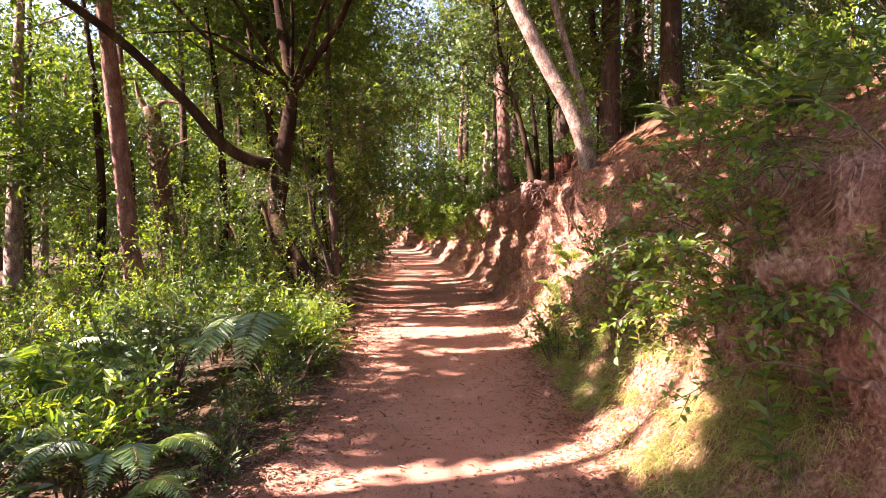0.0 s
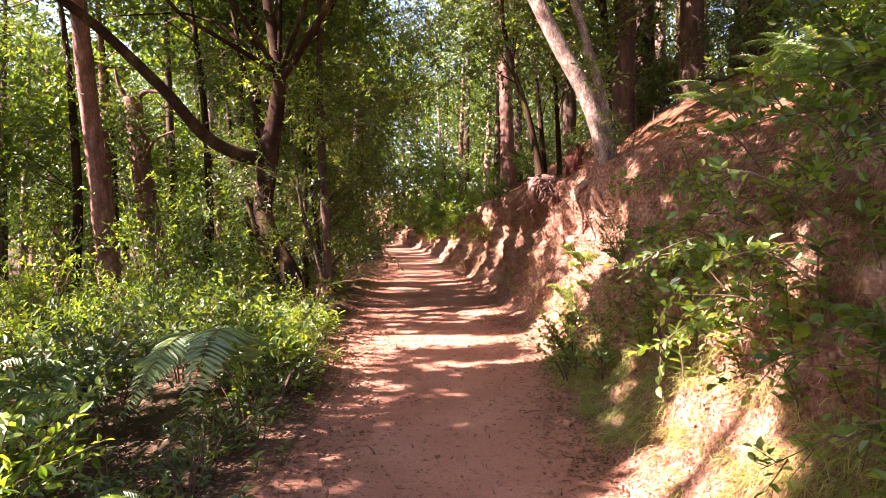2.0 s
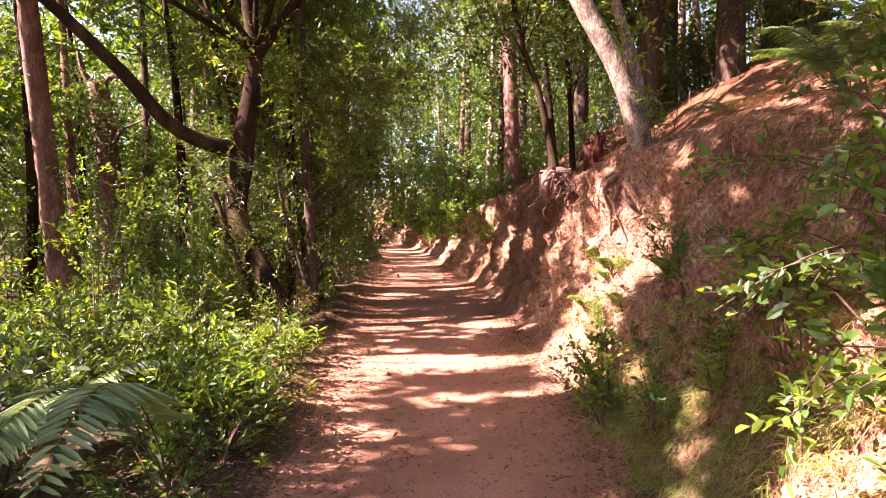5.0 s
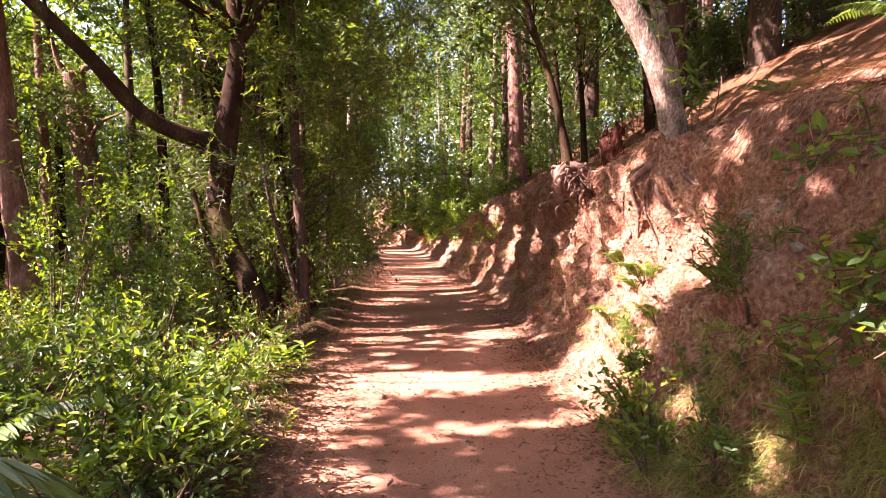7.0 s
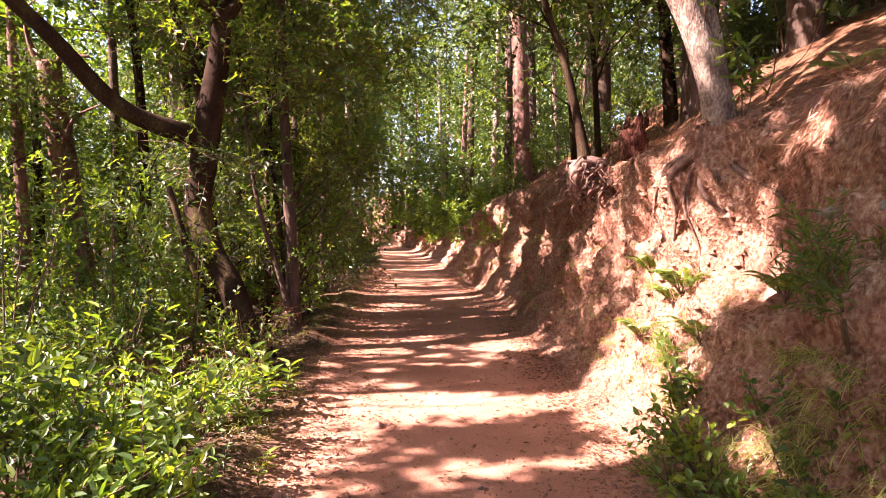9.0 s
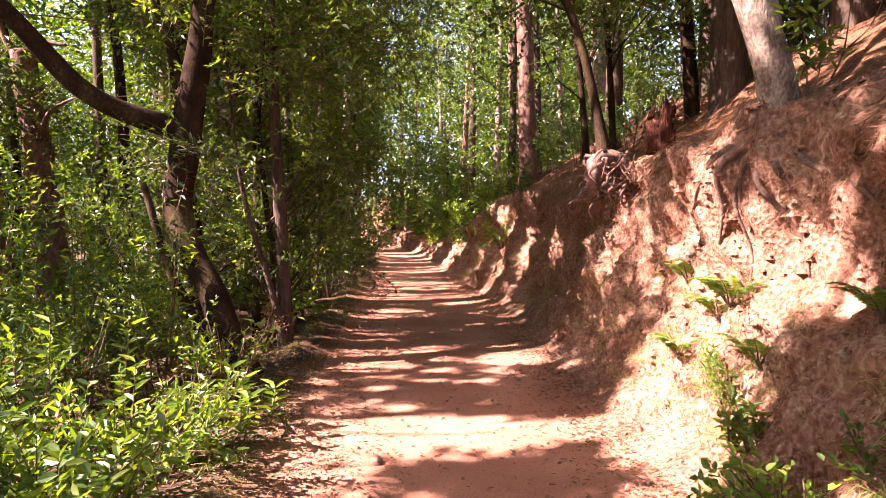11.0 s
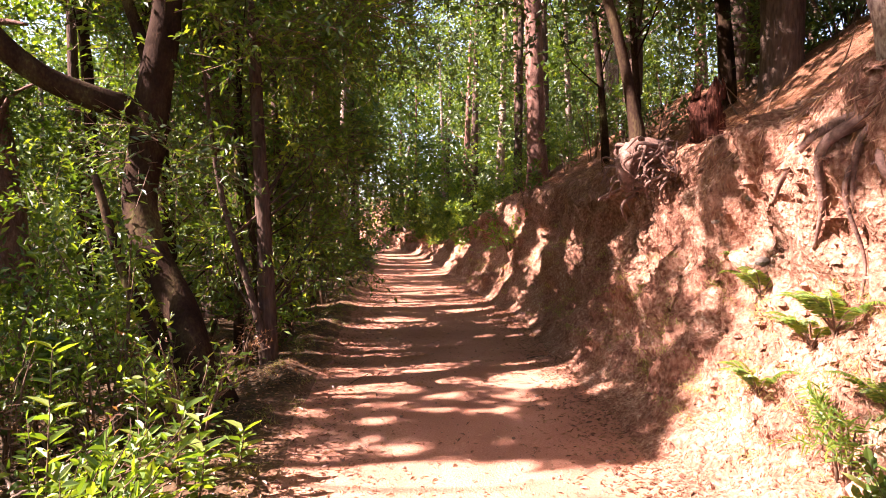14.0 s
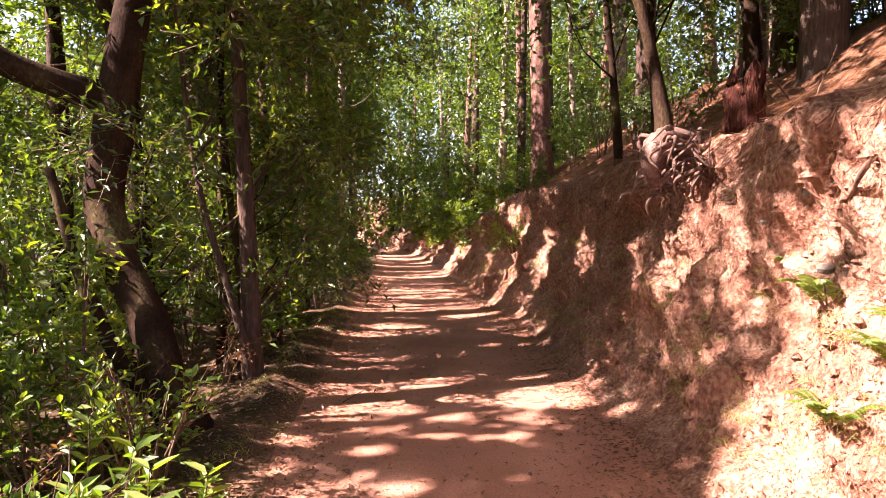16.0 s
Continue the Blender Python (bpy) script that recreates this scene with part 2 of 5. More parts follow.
def blades(P, D, N, L, W, fine=False, fold=0.18, droop=0.12):
    """Leaves from base points, directions, rough normals, lengths and widths."""
    D = unit(D)
    S = unit(np.cross(D, N))
    N = np.cross(S, D)
    L, W = L[:, None], W[:, None]
    n = len(P)
    if fine:
        v = np.stack([P, P + D * L * 0.28 + S * W * 0.42 + N * W * fold, P + D * L * 0.66 + S * W * 0.4 + N * (W * fold - L * droop * 0.5),
                      P + D * L - N * L * droop, P + D * L * 0.66 - S * W * 0.4 + N * (W * fold - L * droop * 0.5), P + D * L * 0.28 - S * W * 0.42 + N * W * fold], 1)
        f = (np.arange(n)[:, None, None] * 6 + np.array([[0, 3, 2, 1], [0, 5, 4, 3]])[None]).reshape(-1, 4)
    else:
        v = np.stack([P, P + D * L * 0.45 + S * W * 0.5 + N * W * fold, P + D * L - N * L * droop, P + D * L * 0.45 - S * W * 0.5 + N * W * fold], 1)
        f = (np.arange(n)[:, None, None] * 4 + np.array([[0, 2, 1], [0, 3, 2]])[None]).reshape(-1, 3)
    return v.reshape(-1, 3), f


def strands(P, D, L, W, droop, rng):
    """Narrow bending grass blades, three quads each."""
    D = unit(D)
    S = unit(np.cross(D, np.array([0, 0, 1.0]) + rng.normal(0, 0.3, P.shape)))
    rows = []
    for u, w in ((0, 0.8), (0.4, 1.0), (0.75, 0.7), (1.0, 0.12)):
        c = P + D * (L * u)[:, None] - np.array([0, 0, 1.0]) * (droop * L * u * u)[:, None]
        rows += [c - S * (W * w * 0.5)[:, None], c + S * (W * w * 0.5)[:, None]]
    v = np.stack(rows, 1).reshape(-1, 3)
    q = np.array([[0, 1, 3, 2], [2, 3, 5, 4], [4, 5, 7, 6]])
    return v, (np.arange(len(P))[:, None, None] * 8 + q[None]).reshape(-1, 4)


def sprays(O, D, L, n, leaf, width, rng, fine=False, sag=0.15, cull=True, flat=0.5):
    """Twigs from O along D, each with n leaves in two ranks. Gives leaves and twigs."""
    S = len(O)
    D = unit(D)
    t = np.linspace(0.12, 1.0, n)[None, :, None]
    Lx = L[:, None, None]
    P = O[:, None] + D[:, None] * Lx * t - np.array([0, 0, 1.0]) * (sag * Lx * t * t)
    side = unit(np.cross(D, np.array([0, 0, 1.0]) + rng.normal(0, flat, (S, 3))))[:, None]
    sg = np.where(np.arange(n) % 2, 1.0, -1.0)[None, :, None]
    ld = D[:, None] * rng.uniform(0.3, 0.9, (S, n, 1)) + side * sg * rng.uniform(0.5, 1.0, (S, n, 1)) + rng.normal(0, 0.3, (S, n, 3))
    up = np.array([0, 0, 1.0]) + rng.normal(0, 0.55, (S, n, 3))
    P, ld, up = P.reshape(-1, 3), ld.reshape(-1, 3), up.reshape(-1, 3)
    ll = leaf * rng.uniform(0.55, 1.25, len(P))
    if cull:
        k = ~open_to_sun(P, rng)
        P, ld, up, ll = P[k], ld[k], up[k], ll[k]
    lv = blades(P, ld, up, ll, ll * width, fine)
    # twigs: thin, three-sided
    if cull:
        k = ~open_to_sun(O, rng)
        O, D, L = O[k], D[k], L[k]
    E = O + D * L[:, None] - np.array([0, 0, 1.0]) * (sag * L)[:, None]
    r = 0.003 + 0.005 * L
    a = unit(np.cross(D, np.array([0.3, 0.2, 1.0])))
    b = np.cross(D, a)
    rings = [c + (a * math.cos(g) + b * math.sin(g)) * (r * w)[:, None] for c, w in ((O, 1.0), (E, 0.3)) for g in (0, 2.1, 4.2)]
    tv = np.stack(rings, 1).reshape(-1, 3)
    q = [[j, (j + 1) % 3, 3 + (j + 1) % 3, 3 + j] for j in range(3)]
    tf = (np.arange(len(O))[:, None, None] * 6 + np.array(q)[None]).reshape(-1, 4)
    return lv, (tv, tf)


def in_ball(rng, n, inner=0.35):
    d = unit(rng.normal(0, 1, (n, 3)))
    return d * (inner + (1 - inner) * rng.uniform(0, 1, (n, 1)) ** 0.6)


def crown_parts(parent, clumps, leaf, width, mat, rng, per=9, length=0.55, fine=False, sag=0.2, hollow=0.3, cull=True, twigs=True):
    """The crown: clumps (x, y, z, rx, ry, rz, sprays) of leafy twigs."""
    O, D = [], []
    for x, y, z, rx, ry, rz, n in clumps:
        q = in_ball(rng, int(n), hollow)
        O.append(np.array([x, y, z]) + q * [rx, ry, rz])
        D.append(q * 0.8 + rng.normal(0, 0.5, (int(n), 3)) + [0, 0, 0.12])
    O, D = np.concatenate(O), np.concatenate(D)
    L = length * rng.uniform(0.5, 1.3, len(O))
    lv, tw = sprays(O, D, L, per, leaf, width, rng, fine, sag, cull)
    part("crown", lv, mat, parent, smooth=False)
    if twigs:
        tagged(part("twig_mass", tw, TWIG, parent), kind="stuff")


def interp(y, pts):
    return np.interp(y, [p[0] for p in pts], [p[1] for p in pts])


# ---- the lie of the land ----
# LEFT drawn in near y 4.6: dark mould stands for litter and shade
LEFT = [(-30, -1.6), (0, -1.3), (3.5, -1.15), (4.6, -1.03), (7, -1.1), (9, -1.2), (11, -1.5), (15, -1.75), (25, -2.5), (38, -3.4), (48, -6.0), (60, -11), (90, -26), (300, -120)]
RIGHT = [(-30, 1.5), (0, 1.3), (4, 1.17), (6, 1.19), (9, 1.24), (12, 1.18), (15, 1.15), (17, 0.98), (25, 0.12), (38, -1.3), (48, -3.4), (60, -8), (90, -22), (300, -115)]
HEIGHT = [(-30, 0.9), (0, 0.95), (8, 1.0), (13, 1.0), (21, 0.98), (27, 0.7), (34, 0.5), (45, 0.45), (300, 0.4)]


def left_edge(y):
    y = np.asarray(y, float)
    return interp(y, LEFT) + 0.22 * (fbm(np.stack([y * 1.3, y * 0 + 3, y * 0], -1).reshape(-1, 3), 3).reshape(y.shape) - 0.5)


def right_edge(y):
    y = np.asarray(y, float)
    return interp(y, RIGHT) + 0.25 * (fbm(np.stack([y * 1.1, y * 0 + 9, y * 0], -1).reshape(-1, 3), 3).reshape(y.shape) - 0.5)


PROFILE_X = [0, 0.2, 0.38, 0.56, 0.76, 0.84, 0.85, 0.98, 1.4]
PROFILE_Z = [0, 0.09, 0.32, 0.72, 1.28, 1.75, 2.13, 2.36, 2.58]
# nearer the start a grassy apron lies before a lower face
APRON_X = [0, 0.22, 0.46, 0.68, 0.8, 0.88, 1.0, 1.2, 1.6]
APRON_Z = [0, 0.1, 0.3, 0.6, 0.95, 1.35, 1.72, 2.03, 2.33]
APRON = [(-30, 1), (5.4, 1), (7.0, 0), (300, 0)]
ALONG = np.cumsum(np.r_[0, np.hypot(np.diff(PROFILE_X), np.diff(PROFILE_Z))])
ROWS_Y = np.concatenate([np.linspace(-30, 1, 32)[:-1], np.arange(1, 15, 0.05), np.arange(15, 26, 0.12), np.arange(26, 50, 0.4), np.array([50, 53, 57, 62, 68, 75, 85, 100, 130, 180, 300])])


def grid(x, y, z):
    """A sheet out of equal two-dimensional arrays."""
    n, m = x.shape
    v = np.stack([x, y, z], -1).reshape(-1, 3)
    i = np.arange(n - 1)[:, None] * m
    j = np.arange(m - 1)[None]
    return v, np.stack([i + j, i + j + 1, i + m + j + 1, i + m + j], -1).reshape(-1, 4)


def p3(*a):
    a = np.broadcast_arrays(*a)
    return np.stack(a, -1).reshape(-1, 3)


def trail_z(x, y):
    x, y = np.broadcast_arrays(np.asarray(x, float), np.asarray(y, float))
    s = x.shape
    xl, xr = interp(y, LEFT), interp(y, RIGHT)
    u = np.clip((x - xl) / (xr - xl), 0, 1)
    edge = np.abs(u - 0.5) * 2
    return 0.05 * (fbm(p3(x * 0.9, y * 0.6, 0), 3).reshape(s) - 0.5) + 0.022 * (fbm(p3(x * 7, y * 7, 4.0), 3).reshape(s) - 0.5) * (0.4 + edge) + 0.05 * edge**4


def bank_point(y, a):
    """The bank at y, a: the share of its face from foot to brow."""
    y, a = np.broadcast_arrays(np.asarray(y, float), np.asarray(a, float))
    s = y.shape
    h = interp(y, HEIGHT)
    k = interp(y, APRON)
    q = a * ALONG[-1]
    x = right_edge(y.ravel()).reshape(s) + ((1 - k) * np.interp(q, ALONG, PROFILE_X) + k * np.interp(q, ALONG, APRON_X)) * (0.6 + 0.4 * h)
    z = ((1 - k) * np.interp(q, ALONG, PROFILE_Z) + k * np.interp(q, ALONG, APRON_Z)) * h
    w = np.clip(a * 6, 0, 1) * np.clip((1 - a) * 5, 0.0, 1) * (1 - 0.45 * k * (a < 0.4))
    big = fbm(p3(y * 0.75, z * 0.8, 2.0), 3).reshape(s) - 0.5
    ledge = np.abs(2 * fbm(p3(y * 0.9 + 5, z * 1.9, 7.0), 3).reshape(s) - 1)
    mid = np.abs(2 * fbm(p3(y * 2.8, z * 1.1, 5.0), 4).reshape(s) - 1) - 0.3
    small = fbm(p3(y * 8, z * 6, 1.0), 4).reshape(s) - 0.5
    d = w * (0.36 * big + 0.34 * (0.35 - ledge) + 0.36 * mid) + (0.3 * w + 0.03 * np.clip(a * 8, 0, 1)) * small
    d = d + 0.16 * np.exp(-((y - 8.8) / 0.45) ** 2 - ((a - 0.8) / 0.16) ** 2)
    return x - d * 0.88, y + 0.0 * x, z + d * 0.3 + trail_z(right_edge(y.ravel()).reshape(s), y)


def hill_z(x, y):
    """The slope above the brow."""
    x, y = np.broadcast_arrays(np.asarray(x, float), np.asarray(y, float))
    s = x.shape
    bx, _, bz = bank_point(y, np.ones(s))
    d = np.maximum(x - bx, 0)
    g = interp(y, [(-30, 0.44), (7, 0.48), (11.5, 0.66), (300, 0.66)])
    run = np.where(d < 2.6, d * g, np.where(d < 14, 2.6 * g + (d - 2.6) * 0.38, 2.6 * g + 4.33 + (d - 14) * 0.25)) * (0.35 + 0.65 * interp(y, HEIGHT))
    f = np.clip(d * 2, 0, 1)
    return bz + run + f * (0.5 * (fbm(p3(x * 0.5, y * 0.5, 8.0), 3).reshape(s) - 0.5) + 0.14 * (fbm(p3(x * 3.5, y * 3.5, 3.0), 3).reshape(s) - 0.5))


def floor_z(x, y):
    """The wood's floor below the trail."""
    x, y = np.broadcast_arrays(np.asarray(x, float), np.asarray(y, float))
    s = x.shape
    el = left_edge(y.ravel()).reshape(s)
    d = np.maximum(el - x, 0)
    f = np.clip(d * 1.2, 0, 1)
    berm = 0.13 * np.exp(-((d - 0.35) / 0.22) ** 2) * np.clip(fbm(p3(y * 0.8, 1.0, 1.0), 2).reshape(s) * 2 - 0.5, 0, 1)
    return trail_z(el, y) + berm - 0.055 * np.minimum(d, 12) - 0.02 * np.maximum(d - 12, 0) + f * 0.5 * (fbm(p3(x * 0.45, y * 0.45, 6.0), 3).reshape(s) - 0.5) + np.clip(d * 4, 0, 1) * 0.08 * (fbm(p3(x * 4, y * 4, 2.0), 3).reshape(s) - 0.5)


def build_land():
    y = ROWS_Y[:, None]
    xl, xr = left_edge(ROWS_Y)[:, None], right_edge(ROWS_Y)[:, None]
    u = np.linspace(0, 1, 49)[None]
    x = xl + (xr - xl) * u
    tagged(mesh_object("trail", grid(x, y + 0 * x, trail_z(x, y)), SOIL), "packed reddish dirt trail dappled with sunlight", "trail", kind="structure")
    a = np.linspace(0, 1, 64)[None]
    bx, by, bz = bank_point(y + 0 * a, a + 0 * y)
    tagged(mesh_object("bank", grid(bx, by, bz), BANK), "steep eroded reddish earth bank beside the trail", "bank", kind="structure")
    d = np.concatenate([np.linspace(0, 5, 45), np.linspace(5.4, 20, 22), np.array([24, 30, 40, 60, 100, 200])])[None]
    hx = bx[:, -1:] + d
    hz = hill_z(hx, y + 0 * hx)
    hz[:, 0] = bz[:, -1]
    tagged(mesh_object("hillside", grid(hx, y + 0 * hx, hz), LITTER), "sloping hillside covered with red-brown pine needles", "hillside", kind="structure")
    d = np.concatenate([np.linspace(0, 4, 40), np.linspace(4.3, 20, 24), np.array([24, 30, 40, 60, 100, 200])])[None][:, ::-1]
    fx = xl - d
    fz = floor_z(fx, y + 0 * fx)
    fz[:, -1] = trail_z(xl, y)[:, 0]
    g = mesh_object("ground", grid(fx, y + 0 * fx, fz), FLOOR)
    # bare earth by the edge, kept low: the verge's shade is in the colour
    worn = g.data.attributes.new("worn", "FLOAT", "POINT")
    worn.data.foreach_set("value", np.clip(0.42 - (d + 0 * fx) * 0.9, 0, 1).astype(np.float32).ravel())
    tagged(g, "dark woodland floor of leaf mould", "ground", kind="structure")


build_land()

# ---- sun patches: leaves left out along the sun's rays ----
gap_line((-0.75, 9.6, 0), (1.3, 9.45, 0), 0.5)
gap_line((-1.1, 8.9, 0), (-0.6, 9.1, 0), 0.25)
gap_line((-1.3, 10.4, 0), (-0.5, 10.2, 0), 0.14)
for c in ((1.45, 9.2, 0.1, 0.6), (1.7, 9.1, 0.5, 0.6), (1.85, 9.3, 0.9, 0.6), (2.0, 9.2, 1.3, 0.55), (2.1, 9.4, 1.7, 0.4), (1.5, 8.4, 0.1, 0.45), (1.7, 8.5, 0.5, 0.4), (1.9, 8.7, 1.1, 0.4), (1.6, 9.9, 0.4, 0.4),
          (1.5, 4.6, 0.3, 0.5), (1.7, 4.75, 0.55, 0.48), (1.3, 4.35, 0.1, 0.48), (1.9, 4.85, 0.85, 0.3), (1.7, 4.25, 0.45, 0.48), (1.55, 3.9, 0.3, 0.42), (1.3, 5.6, 0.2, 0.2), (1.45, 5.9, 0.35, 0.16), (1.6, 8.9, 0.3, 0.5), (2.05, 10.15, 1.45, 0.36), (1.9, 10.0, 0.9, 0.38), (2.05, 8.3, 1.45, 0.35), (-2.2, 9.4, 0.5, 0.5), (-1.8, 8.2, 0.5, 0.4), (-2.4, 7.8, 0.6, 0.4), (-1.9, 7.2, 0.5, 0.3), (1.45, 12.9, 1.0, 0.2), (1.45, 13.15, 1.4, 0.16), (1.3, 14.6, 0.8, 0.1), (1.2, 11.6, 0.1, 0.18), (1.75, 11.9, 2.4, 0.3),
          (-2.85, 11.8, 4.3, 0.25), (-2.95, 11.7, 1.9, 0.2), (-1.65, 3.5, 0.6, 0.4), (-1.5, 4.9, 0.75, 0.16), (-1.75, 9.15, 0.4, 0.6), (-2.6, 9.2, 0.7, 0.5), (1.45, 7.1, 0.5, 0.3), (1.65, 6.3, 0.5, 0.25), (1.1, 17.6, 1.0, 0.12), (0.8, 20, 0.9, 0.12)):
    GAPS.append(c)
gap_line((-0.6, 4.1, 0), (0.3, 4.25, 0), 0.15)
gap_line((0.3, 4.15, 0), (1.35, 4.45, 0), 0.26)
gap_line((-0.3, 4.0, 0), (0.5, 3.9, 0), 0.15)
gap_line((0.1, 8.05, 0), (1.15, 8.15, 0), 0.19)
gap_line((0.5, 7.4, 0), (1.1, 7.5, 0), 0.08)
gap_line((-0.6, 6.6, 0), (-0.1, 6.5, 0), 0.07)
gap_line((-1.4, 8.3, 0), (-0.8, 8.7, 0), 0.22)
gap_line((2.4, 11.3, 2.75), (4.6, 8.8, 4.1), 0.16)
gap_line((3.0, 9.2, 2.9), (3.9, 8.4, 3.4), 0.1)
gap_line((1.95, 8.8, 3.0), (1.0, 8.8, 4.9), 0.22)
gap_line((1.7, 11.9, 2.7), (1.45, 11.9, 3.8), 0.13)
for y, x0, x1, r in ((10.9, -1.4, -0.85, 0.13), (11.2, -0.7, 0.2, 0.13), (11.6, -0.2, 0.4, 0.16), (12.6, 0.2, 0.8, 0.09), (13.1, -1.6, -1.0, 0.1), (14.8, 0.4, 1.2, 0.16), (13.6, 0.5, 1.0, 0.08),
                     (15.6, -2.1, -1.5, 0.18), (15.2, -0.5, 0.3, 0.07), (16.4, -0.6, 0.2, 0.1), (17.9, 0.0, 0.7, 0.2), (19.4, -1.0, 0.1, 0.09), (20.6, -1.6, -0.2, 0.12), (22.2, -1.4, 0.1, 0.14),
                     (24, -1.8, 0, 0.12), (26.4, -2.2, -0.4, 0.2), (29, -2.4, -0.6, 0.18), (32, -2.6, -0.9, 0.3), (37.5, -3.4, -1.2, 1.0), (41, -4, -2, 0.9)):
    gap_line((x0, y, 0), (x1, y - 0.1, 0), r)
rg = np.random.default_rng(5)
for _ in range(14):
    GAPS.append((rg.uniform(-4.4, -2.2), rg.uniform(3.2, 5.8), rg.uniform(0.6, 0.9), rg.uniform(0.08, 0.2)))
for _ in range(10):
    GAPS.append((rg.uniform(1.1, 1.7), rg.uniform(3.6, 5.4), rg.uniform(1.2, 2.0), rg.uniform(0.1, 0.19)))
for _ in range(14):
    GAPS.append((rg.uniform(-2.0, -1.3), rg.uniform(5.4, 8.8), rg.uniform(0.4, 0.75), rg.uniform(0.12, 0.25)))
for _ in range(30):
    GAPS.append((rg.uniform(-6.5, -2.5), rg.uniform(6.2, 10.2), rg.uniform(0.5, 1.1), rg.uniform(0.18, 0.46)))
for _ in range(22):
    GAPS.append((rg.uniform(-12, -3), rg.uniform(10, 26), rg.uniform(1.5, 5), rg.uniform(0.3, 0.9)))
for _ in range(44):
    GAPS.append((rg.uniform(-4.3, -1.6), rg.uniform(10.5, 21), rg.uniform(0.8, 5.5), rg.uniform(0.2, 0.5)))
for _ in range(9):
    GAPS.append((rg.uniform(-3, 1), rg.uniform(26, 42), rg.uniform(1.0, 4), rg.uniform(0.5, 1.0)))


# ---- trees ----
def branch_to(parent, start, end, r, mat, rng, sag=0.0, name="branch"):
    s, e = np.array(start, float), np.array(end, float)
    m = (s + e) / 2 + rng.normal(0, 0.08, 3) * np.linalg.norm(e - s) + [0, 0, -sag]
    part(name, tube([s, s * 0.6 + m * 0.4, m, e], [r, r * 0.85, r * 0.6, r * 0.2], 6, 0.1, np.linalg.norm(e - s) / 6), mat, parent)


def tree(label, path, radii, mat, seed, limbs=(), clumps=(), leaf=0.08, width=0.42, leafmat=None, sides=16, rough=0.18, step=0.09, freq=9.0, per=9, length=0.55, group="", hollow=0.3, fine=False, flare=1.35, twigs=True):
    rng = np.random.default_rng(seed)
    base = tuple(path[0])
    e = thing("tree", base, label, "tree", group)
    path = [tuple(np.array(path[0]) - [0, 0, 0.25])] + list(path)
    radii = [radii[0] * flare] + list(radii)
    radii[1] *= 1.0 + (flare - 1) * 0.5
    part("trunk", tube(path, radii, sides, rough, step, freq), mat, e)
    for lp, lr in limbs:
        part("limb", tube(lp, lr, 12, rough * 0.8, 0.09, freq), mat, e)
    if clumps:
        top = np.array(path[-1])
        pts = np.array(path)
        for c in clumps[:8]:
            k = np.clip(c[2] - 1.0, pts[1][2] + 0.8, top[2])
            s = np.array([np.interp(k, pts[:, 2], pts[:, 0]), np.interp(k, pts[:, 2], pts[:, 1]), k])
            branch_to(e, s, c[:3], max(radii[-1] * 0.45, 0.015), mat, rng)
        crown_parts(e, clumps, leaf, width, leafmat or LEAF, rng, per, length, fine, hollow=hollow, twigs=twigs)
    return e


def clump_cloud(rng, n, lo, hi, r, sprays_each, squash=0.65):
    out = []
    for _ in range(n):
        c = rng.uniform(lo, hi)
        q = r * rng.uniform(0.6, 1.3)
        out.append((c[0], c[1], c[2], q, q, q * squash, sprays_each * (q / r) ** 2))
    return out


